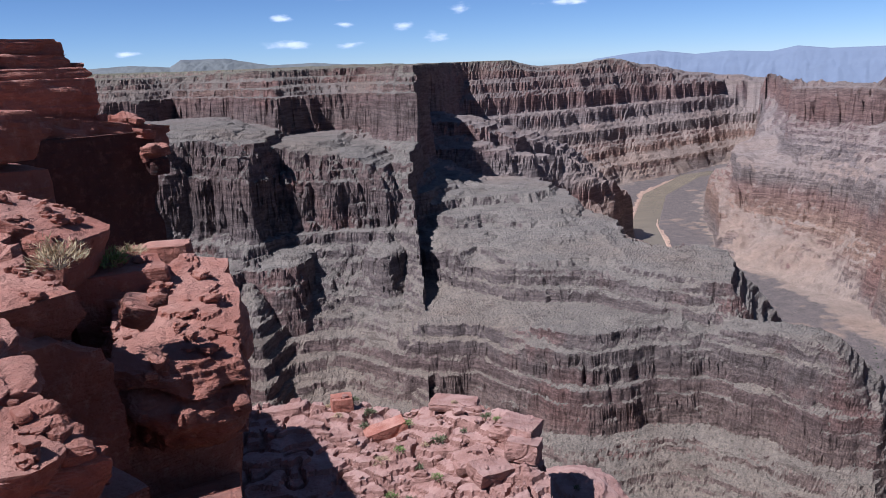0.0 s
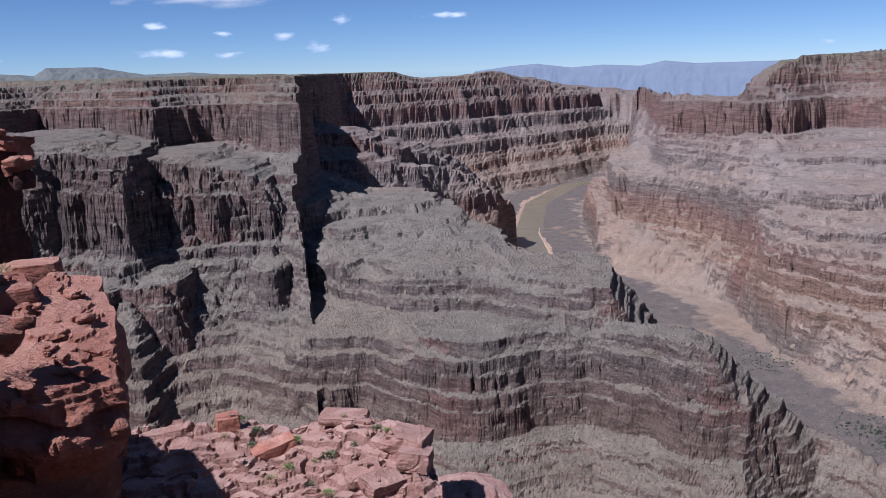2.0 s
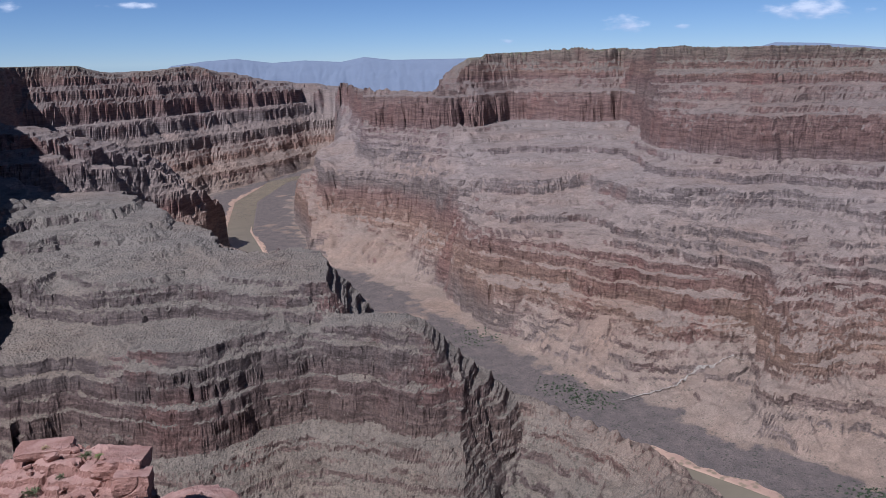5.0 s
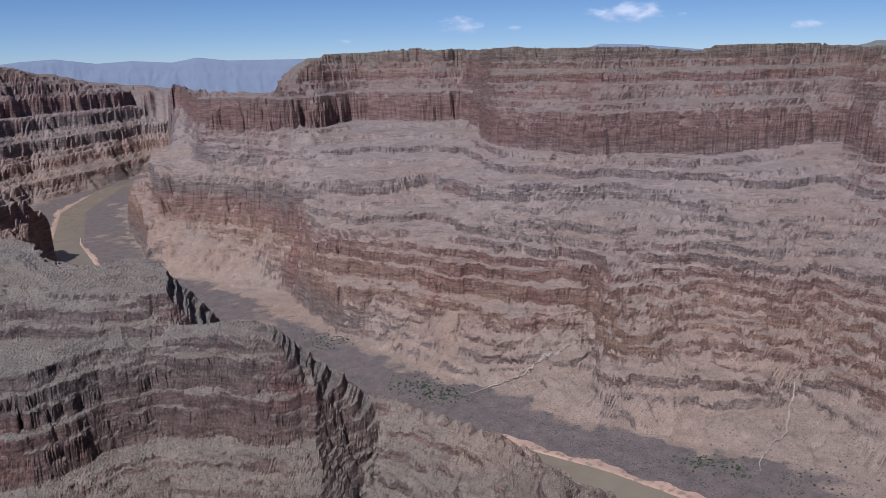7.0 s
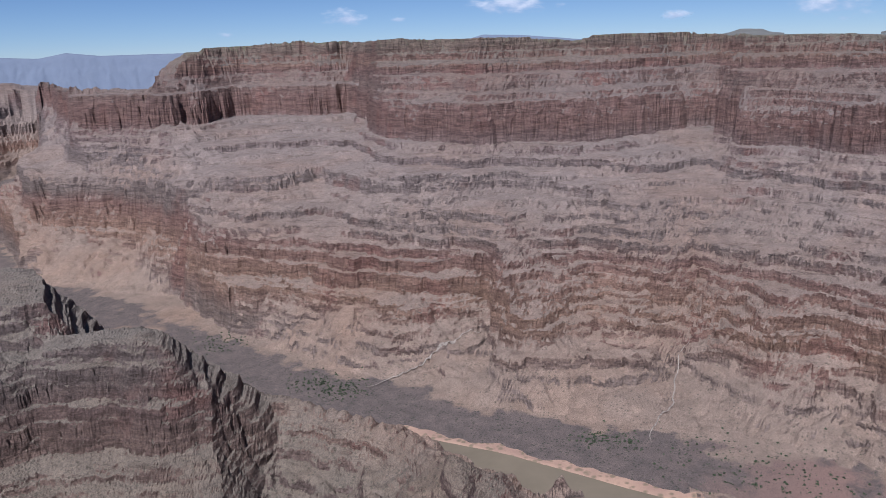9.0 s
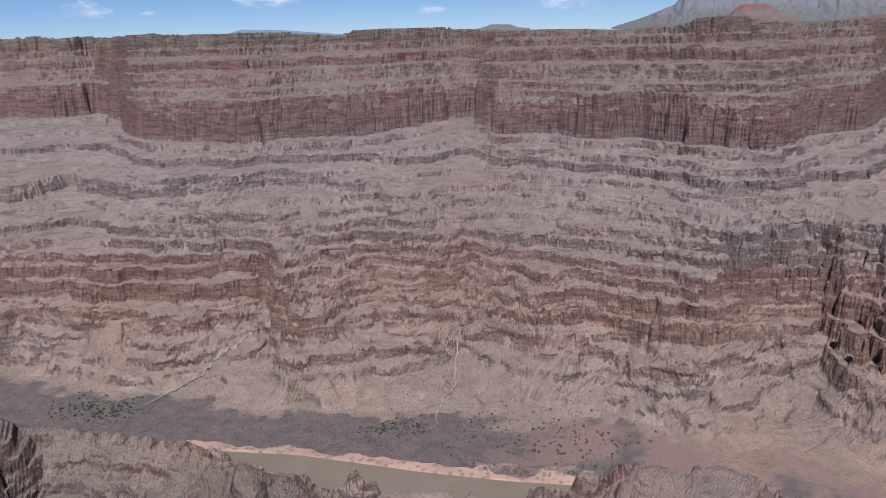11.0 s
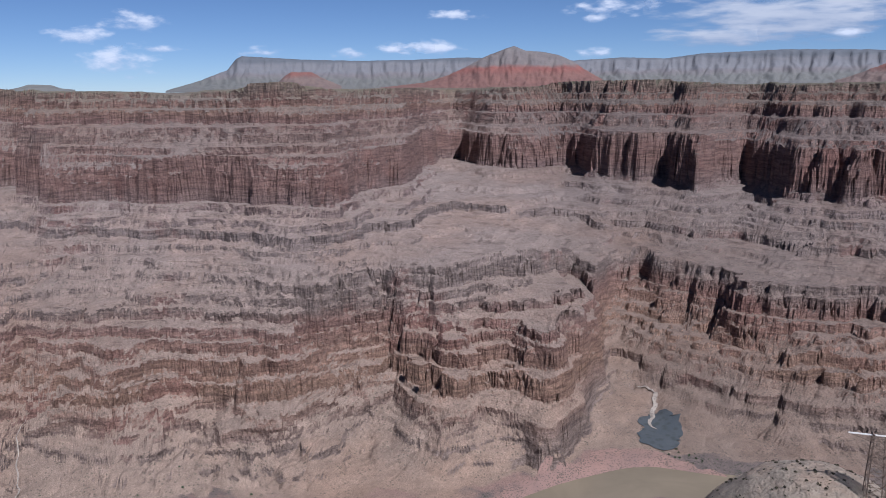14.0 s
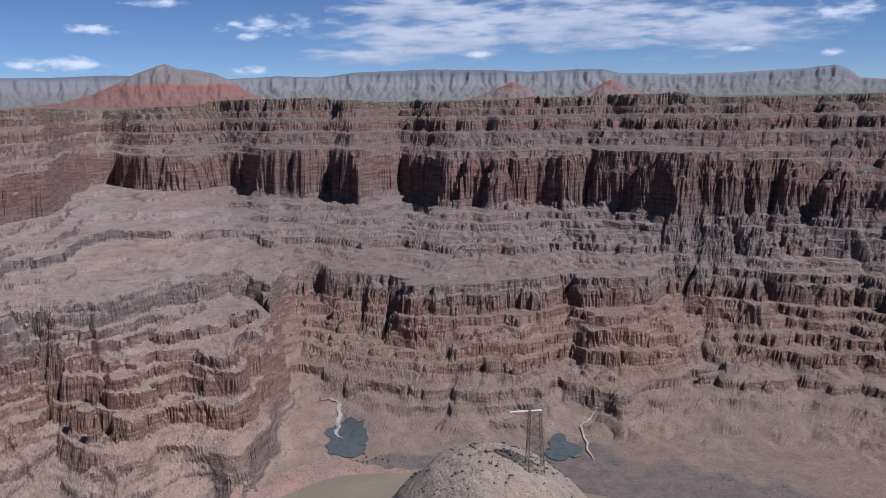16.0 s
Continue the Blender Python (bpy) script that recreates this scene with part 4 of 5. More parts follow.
def sandstone(name, base, dark, pale):
    """Red bedded sandstone, paler in patches on upward faces, with dark varnish and fine bedding."""
    m = Mat(name, 0.9)
    p = m.pos()
    c = m.mix(m.ramp(m.noise(p, 1.1, 7, .68), [(.32, 0.0), (.68, 1.0)]), dark, base)
    c = m.mix(m.ramp(m.noise(p, 7.0, 6, .7), [(.52, 0.0), (.72, .55)]), c, pale)
    top_pale = m.math("MULTIPLY", m.ramp(m.up(), [(.45, 0.0), (.85, .75)]), m.ramp(m.noise(p, .6, 5), [(.4, 0.0), (.62, 1.0)]))
    c = m.mix(top_pale, c, pale)
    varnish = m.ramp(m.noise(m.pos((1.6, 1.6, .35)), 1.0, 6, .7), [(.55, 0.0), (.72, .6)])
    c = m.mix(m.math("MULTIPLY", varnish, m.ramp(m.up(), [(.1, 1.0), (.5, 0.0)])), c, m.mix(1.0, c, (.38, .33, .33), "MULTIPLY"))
    m.color(c)
    beds = m.noise(m.pos((.5, .5, 9.0)), 1.0, 5, .65)
    grit = m.noise(p, 9.0, 8, .72)
    lump = m.noise(p, 2.0, 5, .6)
    m.bump(m.math("ADD", m.math("MULTIPLY", beds, .14), m.math("ADD", m.math("MULTIPLY", grit, .11), m.math("MULTIPLY", lump, .22))), 1.0, 1.0)
    return m.m


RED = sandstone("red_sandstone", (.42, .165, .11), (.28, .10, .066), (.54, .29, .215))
# darker copy of the red sandstone: deep shade put into its colour
RED_SHADED = sandstone("shaded_red_sandstone", (.12, .048, .036), (.07, .03, .024), (.24, .11, .08))
PALE = sandstone("pale_red_sandstone", (.37, .20, .155), (.25, .125, .095), (.47, .29, .235))


def block(size, seed, n=30, rough=0.12, layer=0.3, soft=0.22, lip=0.35):
    """A weathered bedded block about the origin: rounded box, recessed beds, broken faces."""
    rnd = Vector((seed * 3.17, seed * 1.91, seed * 0.77))
    bm = bmesh.new()
    grid = {}
    k = [2 * i / n - 1 for i in range(n + 1)]
    hx, hy, hz = (v / 2 for v in size)

    def vert(a, b, c):
        key = (round(a, 4), round(b, 4), round(c, 4))
        if key not in grid:
            p = Vector((a, b, c))
            q = p.lerp(p.normalized() * 1.25, soft)
            w = Vector((q.x * hx, q.y * hy, q.z * hz))
            bed = noise.noise(Vector((0.31 * w.x / layer * 0.15, 0.2, w.z / layer)) + rnd)
            deep = noise.fractal(w * (0.55 / max(layer, .2)) * 0.35 + rnd, 1.0, 2.0, 4)
            fine = noise.fractal(w * (2.2 / max(layer, .2)) * 0.35 + rnd * 2, 1.0, 2.0, 5)
            crack = noise.noise(w * (0.8 / max(layer, .2)) * 0.3 + rnd * 3)
            out = 1 + rough * (0.75 * deep + 0.3 * fine) - rough * 0.9 * max(0.0, bed) * lip * 2 - rough * 0.8 * max(0.0, 0.12 - abs(crack)) / 0.12
            step = layer * 0.5
            z = w.z + rough * min(size) * (0.35 * deep + 0.22 * fine)
            z = z + 0.4 * (round((z + 0.3 * step * crack) / step) * step - z) * (1.0 if q.z > 0.6 else 0.0)
            grid[key] = bm.verts.new((w.x * out, w.y * out, z))
        return grid[key]

    for ax in range(3):
        for sgn in (-1, 1):
            for i in range(n):
                for j in range(n):
                    cs = []
                    for di, dj in ((0, 0), (1, 0), (1, 1), (0, 1)):
                        c = [0, 0, 0]
                        c[ax], c[(ax + 1) % 3], c[(ax + 2) % 3] = sgn, k[i + di], k[j + dj]
                        cs.append(vert(*c))
                    bm.faces.new(cs if sgn > 0 else cs[::-1])
    me = bpy.data.meshes.new("block")
    bm.to_mesh(me)
    bm.free()
    me.shade_flat()
    return me


def along_ray(az, el, d):
    """A point d metres from the eye on the bearing az (degrees clockwise) and el degrees up."""
    return Vector((math.sin(radians(az)) * math.cos(radians(el)), math.cos(radians(az)) * math.cos(radians(el)), math.sin(radians(el)))) * d


def rock(name, at, size, turn, seed, label, material=RED, tip=(0, 0), category="rock", **how):
    me = block(size, seed, **how)
    me.materials.append(material)
    ob = new(name, me)
    ob.matrix_world = pose(at[0], at[1], at[2], tip[0], tip[1], turn)
    tagged(ob, label, category)
    return ob

FACE = 50.0        # the joints of the rim: cliff faces look along the bearing 130


def corner_rock(name, az, r, length, thick, top, bottom, seed, label, turn=FACE, **how):
    """A block whose far right corner stands at the bearing az, r metres out."""
    u = Vector((math.cos(radians(turn)), math.sin(radians(turn))))
    v = Vector((-u.y, u.x))
    c = Vector((r * math.sin(radians(az)), r * math.cos(radians(az)))) - u * length / 2 + v * thick / 2
    return rock(name, (c.x, c.y, (top + bottom) / 2), (length, thick, top - bottom), turn, seed, label, **how)


def rim_sheet():
    """The rim rock under the viewpoint: a flat lip, falling away steeply in front, running on as a cliff top to the side."""
    az = np.arange(-180, 180.01, 2.0)
    rad = np.concatenate([np.linspace(0.05, 3, 12), np.linspace(3.4, 16, 34), np.linspace(17, 62, 46)])
    A, R = np.meshgrid(az, rad, indexing="ij")
    edge = np.interp(A, [-180, -150, -60, -30, -21.6, -21, -15.6, -14.6, 150, 165, 180], [80, 80, 80, 60, 48, 10.2, 9.5, 1.7, 1.7, 30, 80])
    x, y = R * np.sin(np.radians(A)), R * np.cos(np.radians(A))
    wob = 0.5 * perlin(x / 3.1, y / 3.1, 201) + 0.2 * perlin(x / 0.9, y / 0.9, 202)
    # unseen left stretch, added and set in height to cast the promontory's shadow
    side = np.clip((-12 - A) / 4, 0, 1) * np.clip((A + 70) / 20, 0, 1)
    top = -1.7 - side * (np.clip((R - 1.8) * 0.4, 0, 3.2) + np.clip((R - 20) * 0.25, 0, 5)) + 0.25 * wob
    drop = np.maximum(R - edge - 0.4 * wob, 0) * (2.5 + 0.6 * wob)
    Z = np.maximum(top - drop, -95)
    me = bpy.data.meshes.new("rim_rock")
    na, nt = A.shape
    a = (np.arange(na - 1)[:, None] * nt + np.arange(nt - 1)[None]).ravel()
    me.from_pydata(np.stack([x, y, Z], 2).reshape(-1, 3).tolist(), [], np.stack([a, a + 1, a + nt + 1, a + nt], 1).tolist())
    me.materials.append(RED)
    return me


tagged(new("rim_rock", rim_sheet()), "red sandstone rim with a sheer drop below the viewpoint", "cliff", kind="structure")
corner_rock("cliff_block", -19.1, 16.0, 9.0, 4.0, -0.98, -9.0, 3, "massive dark red sandstone cliff block with a shaded face", material=RED_SHADED, n=46, rough=0.035, layer=0.8, soft=0.05)
for k, (az, out, top, bottom, label) in enumerate(((-22.3, 16.8, 0.0, -1.3, "lowest layered red sandstone cap slab with a broken edge"), (-22.75, 16.9, 0.20, -0.1, "thin red sandstone cap slab, chipped along its edge"),
                                                  (-23.2, 17.0, 0.44, 0.1, "red sandstone cap slab with a stepped broken edge"), (-23.75, 17.1, 0.70, 0.34, "topmost flat red sandstone cap slab"))):
    corner_rock("cap_rock", az, out, 7.0, 3.0, top, bottom, 4 + 7 * k, label, n=40, rough=0.05, layer=0.14, soft=0.07)
corner_rock("cliff_shelf", -17.9, 16.3, 9.3, 4.3, -0.30, -0.80, 5, "thin broken red sandstone shelf under the cap", n=44, rough=0.06, layer=0.16, soft=0.07, tip=(0, 8))
corner_rock("rock_ramp", -23.6, 7.7, 6.0, 4.4, -1.55, -6.0, 6, "red sandstone block with a rubble-strewn top", n=46, rough=0.10, layer=0.35, soft=0.14, tip=(6, -2))
rock("rock_slab", (-4.45, 8.5, -1.75), (1.35, 1.1, 0.8), 0, 7, "sloping red sandstone slab behind dry brush", n=34, rough=0.13, layer=0.25, soft=0.3, tip=(0, 22))
rock("rock_ledge", (-2.98, 8.55, -2.95), (1.4, 2.7, 1.0), 18.6, 9, "sunlit red sandstone ledge of thin broken beds", n=60, rough=0.14, layer=0.16, soft=0.42, tip=(10, 2))
corner_rock("ledge_wall", -16.2, 8.75, 2.8, 2.4, -3.0, -15.0, 10, "sheer shaded red sandstone wall below the ledge", tip=(0, 3), n=40, rough=0.05, layer=1.2, soft=0.16)
corner_rock("rock_step", -23.8, 5.2, 2.8, 1.9, -2.0, -3.2, 11, "rough sunlit red sandstone step near the edge", n=44, rough=0.17, layer=0.2, soft=0.26, tip=(14, -4))
corner_rock("step_wall", -22.0, 5.5, 2.6, 1.9, -2.7, -10.0, 12, "smooth shaded red sandstone wall", n=34, rough=0.03, layer=1.2, soft=0.08)
rock("boulder", (-5.55, 9.75, -0.66), (1.25, 1.0, 0.62), 50, 13, "orange-red boulder perched on stacked rock", n=22, rough=0.12, layer=0.3, soft=0.45)
rock("rock_pillar", (-5.9, 9.9, -3.1), (1.7, 1.6, 4.3), 50, 14, "red sandstone pillar carrying a perched boulder", n=24, rough=0.08, layer=0.4, soft=0.2)
rock("boulder", (9.7 * math.sin(radians(-22.6)), 9.7 * math.cos(radians(-22.6)), -2.55), (1.1, 0.9, 0.95), 30, 18, "red boulder with a shrub growing on it", n=18, rough=0.14, soft=0.3)
rock("boulder", along_ray(-19.15, -5.9, 15.6), (0.42, 0.32, 0.3), 20, 15, "dark rock knob jutting from the cliff edge", material=RED_SHADED, n=14, rough=0.3, soft=0.5)
rock("boulder", along_ray(-19.6, -12.2, 13.8), (0.9, 0.6, 0.5), 10, 16, "dark rock at the foot of the cliff block", n=14, rough=0.16, soft=0.3)
rock("boulder", along_ray(-21.6, -15.4, 8.2), (0.30, 0.26, 0.26), 25, 17, "angular red stone resting in a cleft", n=14, rough=0.2, soft=0.62, tip=(25, 18))

# the lower promontory, some fifty metres out
def promontory_height(az, r):
    x, y = r * np.sin(np.radians(az)), r * np.cos(np.radians(az))
    edge = np.interp(az, [-26, -8, -1, 3, 5.8, 7.0, 7.6, 8.2], [54, 53.5, 53, 51, 48.5, 46, 43.5, 36]) + 0.7 * perlin(x / 2.6, y / 2.6, 211) + 0.35 * perlin(x / 0.8, y / 0.8, 212)
    top = np.interp(az, [-26, -14.8, -8.7, -4, -1.5, 2.8, 5.8, 7.5], [-22.4, -22.1, -22.4, -22.9, -22.8, -22.4, -22.5, -23.4]) - 0.11 * np.maximum(edge - r, 0)
    slabs = 0.8 * perlin(x / 4.2, y / 3.4, 213) + 0.5 * perlin(x / 1.7, y / 1.4, 214) + 0.8 * np.exp(-((az - 1.5) / 3.2) ** 2 - ((r - 49.5) / 2.4) ** 2)
    rubble = np.clip((49 - r) / 3, 0, 1) * np.clip((az + 12) / 4, 0, 1)
    h = top + slabs - 0.3 + rubble * (0.3 * np.abs(perlin(x / 0.75, y / 0.75, 215)) + 0.2 * np.abs(perlin(x / 0.33, y / 0.33, 216)))
    h = h - np.maximum(np.abs(perlin(x / 2.2, y / 2.2, 217)) * -9 + 0.7, 0) * 0.9          # open joints
    bed = np.floor(h / 0.42 + 0.5 * perlin(x / 3, y / 3, 218)) * 0.42
    h = h * 0.42 + bed * 0.58 + 0.06 * perlin(x / 0.22, y / 0.22, 219)
    past = np.maximum(r - edge, 0)
    return np.maximum(h - past * (3.2 + 1.5 * perlin(x / 1.5, y / 1.5, 220)) - np.minimum(past, 0.6) * 1.5, -96)


def promontory():
    A, R = np.meshgrid(np.arange(-26, 10.01, 0.16), np.concatenate([np.arange(34, 56, 0.14), np.linspace(56, 80, 16)]), indexing="ij")
    me = bpy.data.meshes.new("promontory")
    na, nr = A.shape
    a = (np.arange(na - 1)[:, None] * nr + np.arange(nr - 1)[None]).ravel()
    co = np.stack([R * np.sin(np.radians(A)), R * np.cos(np.radians(A)), promontory_height(A, R)], 2).reshape(-1, 3)
    me.from_pydata(co.tolist(), [], np.stack([a, a + 1, a + nr + 1, a + nr], 1).tolist())
    me.materials.append(PALE)
    me.shade_flat()
    return me


tagged(new("promontory", promontory()), "pale red sandstone promontory below the rim, strewn with rubble", "rock ledge", kind="structure")


def seat(az, r):
    return r * math.sin(radians(az)), r * math.cos(radians(az)), float(promontory_height(np.array([az]), np.array([r]))[0])


for az, r, size, tilt, label in ((5.2, 47.6, (3.6, 2.6, 1.1), (4, 10), "overhanging pale red slab at the promontory's edge"), (3.4, 46.0, (3.0, 2.2, 0.7), (8, 6), "flat pale red slab tilted on the ledge"),
                                 (5.6, 45.4, (2.6, 2.0, 1.2), (6, 12), "broken pale red block with a dark undercut"), (1.6, 44.6, (2.2, 1.7, 0.8), (10, -6), "tilted pale red slab among rubble"),
                                 (0.4, 51.0, (3.2, 1.8, 0.5), (3, 2), "rounded pale red hump at the back of the promontory"), (3.0, 43.2, (2.4, 1.6, 0.9), (12, 4), "tilted pale red slab among rubble")):
    x, y, z = seat(az, r)
    rock("rock_slab", (x, y, z + 0.1), size, -20 + 17 * az, int(400 + 31 * az + r), label, PALE, n=22, rough=0.10, layer=0.3, soft=0.25, tip=tilt)
rock("lower_terrace", (8.6, 50.5, -62.0), (7.0, 9.0, 66.0), 10, 24, "pale lower sandstone terrace beside the promontory", PALE, n=34, rough=0.05, layer=0.9, soft=0.12)
rock("boulder", (-7.4, 52.2, seat(-8.1, 52.7)[2] + 0.35), (1.5, 1.2, 1.0), 12, 25, "squared red boulder on the promontory", RED, n=16, rough=0.08, layer=0.4, soft=0.12)
rock("boulder", (-4.2, 49.6, seat(-4.8, 49.8)[2] + 0.4), (2.8, 1.4, 1.3), 18, 26, "wedge-shaped red boulder on the promontory", RED, n=18, rough=0.08, layer=0.5, soft=0.12, tip=(0, -12))


class Stones:
    """Loose stones resting on what lies under them."""

    def __init__(self, material):
        self.kinds = []
        for k in range(5):
            me = block((1.0, 0.8, 0.55), 300 + k, n=6, rough=0.4, layer=0.4, soft=0.35)
            me.materials.append(material)
            self.kinds.append(me)

    def drop(self, x, y, size, label, group, rng):
        hit, at, _, _, ob, _ = scene.ray_cast(bpy.context.evaluated_depsgraph_get(), Vector((x, y, 5)), Vector((0, 0, -1)))
        if not hit or ob.name.startswith("ground"):
            return
        o = new("stone", rng.choice(self.kinds))
        o.matrix_world = pose(at.x, at.y, at.z + size * 0.16, rng.uniform(-14, 14), rng.uniform(-14, 14), rng.uniform(0, 360)) @ Matrix.Diagonal((size, size, size * rng.uniform(0.6, 1.1), 1))
        tagged(o, label, "stone", group)


bpy.context.view_layer.update()
rng = random.Random(5)
near_stones, far_stones = Stones(RED), Stones(PALE)
for k in range(90):
    az, r = rng.uniform(-29, -23.5), rng.uniform(6.8, 10.2)
    near_stones.drop(r * math.sin(radians(az)), r * math.cos(radians(az)), rng.choice((0.05, 0.06, 0.08, 0.1, 0.16)), "small angular red sandstone chip on the rim", "chips on the rim rocks", rng)
for k in range(50):
    az, r = rng.uniform(-23, -16), rng.uniform(7.4, 9.8)
    near_stones.drop(r * math.sin(radians(az)), r * math.cos(radians(az)), rng.choice((0.06, 0.08, 0.12, 0.2)), "small angular red sandstone chip on the rim", "chips on the rim rocks", rng)
for k in range(45):
    az, r = rng.uniform(-30, -24), rng.uniform(4.2, 5.8)
    near_stones.drop(r * math.sin(radians(az)), r * math.cos(radians(az)), rng.choice((0.04, 0.06, 0.09, 0.14)), "small angular red sandstone chip on the rim", "chips on the rim rocks", rng)
for az, out, size in ((-19.3, 15.6, 0.5), (-19.8, 15.9, 0.4), (-20.3, 16.0, 0.3), (-19.0, 15.9, 0.45), (-20.9, 16.1, 0.4), (-21.4, 16.2, 0.25), (-19.6, 15.4, 0.3), (-22.5, 17.0, 0.4), (-23.4, 17.2, 0.35)):
    near_stones.drop(out * math.sin(radians(az)), out * math.cos(radians(az)), size, "broken red sandstone slab at the cliff's edge", "slabs on the cliff edge", rng)
for k in range(90):
    az, r = rng.uniform(-8, 4), rng.uniform(41.5, 50) if k % 3 else rng.uniform(42, 54)
    far_stones.drop(r * math.sin(radians(az)), r * math.cos(radians(az)), rng.choice((0.15, 0.2, 0.25, 0.3, 0.45, 0.7)), "broken pale red block on the promontory", "rubble on the promontory", rng)


# ---- shrubs ----
def leaf_green(name, a, b):
    m = Mat(name, 0.8)
    info = m.n.new("ShaderNodeNewGeometry").outputs["Random Per Island"]
    m.color(m.mix(info, a, b))
    return m.m


GREEN = leaf_green("green_leaves", (.13, .19, .05), (.24, .28, .10))
DRY = leaf_green("dry_grass", (.36, .27, .14), (.52, .40, .24))
OLIVE = leaf_green("olive_leaves", (.10, .115, .055), (.19, .19, .10))
TWIG = leaf_green("twig_bark", (.16, .12, .09), (.25, .20, .15))


def shrub_parts(seed, blades, thin, droop):
    """Stems and leaves of a shrub one metre wide."""
    g = random.Random(seed)
    stems, leaves, sf, lf = [], [], [], []

    def ribbon(vs, fs, a, b, w):
        d = (b - a)
        s = d.cross(Vector((g.uniform(-1, 1), g.uniform(-1, 1), 0.3))).normalized() * w
        k = len(vs)
        vs += [a - s, a + s, b + s * 0.35, b - s * 0.35]
        fs.append((k, k + 1, k + 2, k + 3))

    for i in range(46):
        t, e = g.uniform(0, 6.283), g.uniform(0.25, 1.35)
        ln = g.uniform(0.28, 0.52)
        d = Vector((math.cos(t) * math.cos(e), math.sin(t) * math.cos(e), math.sin(e)))
        mid = d * ln * 0.6
        tip = d * ln + Vector((g.uniform(-.08, .08), g.uniform(-.08, .08), g.uniform(-droop, .06)))
        ribbon(stems, sf, Vector((0, 0, 0)), mid, 0.008)
        ribbon(stems, sf, mid, tip, 0.005)
        for j in range(blades):
            p = mid.lerp(tip, g.random()) + Vector((g.gauss(0, .035), g.gauss(0, .035), g.gauss(0, .03)))
            q = p + (d + Vector((g.uniform(-.8, .8), g.uniform(-.8, .8), g.uniform(-.3, .8)))).normalized() * g.uniform(.05, .12)
            ribbon(leaves, lf, p, q, thin * g.uniform(.6, 1.3))
    out = []
    for nm, vs, fs in (("stems", stems, sf), ("leaves", leaves, lf)):
        me = bpy.data.meshes.new(nm)
        me.from_pydata([tuple(v) for v in vs], [], fs)
        out.append(me)
    return out


def shrub_kind(seed, leaf, blades=9, thin=0.014, droop=0.05):
    stems, leaves = shrub_parts(seed, blades, thin, droop)
    stems.materials.append(TWIG)
    leaves.materials.append(leaf)
    return stems, leaves


KINDS = {"dry": shrub_kind(61, DRY, 16, .008, .02), "green": shrub_kind(62, GREEN, 14, .013), "olive": shrub_kind(63, OLIVE, 11, .018), "twigs": shrub_kind(64, OLIVE, 2, .012)}
LABELS = {"dry": "dry straw-coloured tuft growing among red rocks", "green": "fresh green shrub rooted in a rock cleft", "olive": "dull olive desert shrub on the rock", "twigs": "sparse bare-twigged bush against shaded rock"}


def shrub(kind, x, y, size, z=None, squash=0.8):
    if z is None:
        hit, at, _, _, ob, _ = scene.ray_cast(bpy.context.evaluated_depsgraph_get(), Vector((x, y, 5)), Vector((0, 0, -1)))
        z = at.z if hit else -24
    base = new("shrub")
    base.matrix_world = pose(x, y, z - 0.02, 0, 0, rng.uniform(0, 360)) @ Matrix.Diagonal((size, size, size * squash, 1))
    tagged(base, LABELS[kind], "shrub", "desert shrubs")
    for nm, me in zip(("stems", "leaves"), KINDS[kind]):
        ob = new(nm, me)
        ob.parent = base
    return base


bpy.context.view_layer.update()
shrub("dry", 7.9 * math.sin(radians(-26.0)), 7.9 * math.cos(radians(-26.0)), 0.58, -1.66, 1.0)
shrub("olive", 8.9 * math.sin(radians(-27.6)), 8.9 * math.cos(radians(-27.6)), 0.4, None, 0.8)
shrub("green", 9.6 * math.sin(radians(-22.8)), 9.6 * math.cos(radians(-22.8)), 0.52, -2.07, 0.9)
shrub("dry", 10.0 * math.sin(radians(-21.5)), 10.0 * math.cos(radians(-21.5)), 0.4, None, 0.8)
shrub("twigs", 10.6 * math.sin(radians(-27.2)), 10.6 * math.cos(radians(-27.2)), 0.7, None, 1.2)
for az, r, kind, size in ((-7.2, 52.6, "olive", 1.0), (-6.0, 51.6, "olive", 1.1), (-0.9, 47.2, "olive", 1.3), (-3.3, 49.6, "green", 1.0), (2.8, 49.2, "olive", 1.0), (-2.5, 45.4, "olive", 0.8), (-4.8, 43.2, "green", 1.0),
                          (-6.6, 50.2, "olive", 0.9), (-9.0, 53.0, "dry", 0.8), (4.6, 52.0, "dry", 0.9), (-2.0, 46.8, "dry", 0.7), (-4.0, 46.5, "green", 0.9), (-5.4, 45.6, "dry", 1.2), (0.4, 50.5, "dry", 0.6),
                          (3.6, 48.6, "green", 0.7), (-1.2, 43.6, "green", 0.9), (1.0, 47.8, "olive", 0.7), (-8.4, 51.5, "dry", 0.8), (8.8, 48.5, "dry", 0.9), (9.6, 50.0, "olive", 0.7), (-3.4, 42.6, "olive", 0.9)):
    shrub(kind, r * math.sin(radians(az)), r * math.cos(radians(az)), size)


# ---- the knoll with the lattice tower ----
KX, KY, KTOP = 206 * math.sin(radians(120.6)), 206 * math.cos(radians(120.6)), -93.2


def knoll_height(x, y):
    d = np.hypot(x - KX, y - KY)
    return KTOP - np.interp(d, [0, 8, 16, 25, 40, 70, 100], [0, 1.2, 5.0, 13, 32, 95, 200]) + 0.7 * perlin(x / 9, y / 9, 401) + 0.3 * perlin(x / 2.5, y / 2.5, 402)


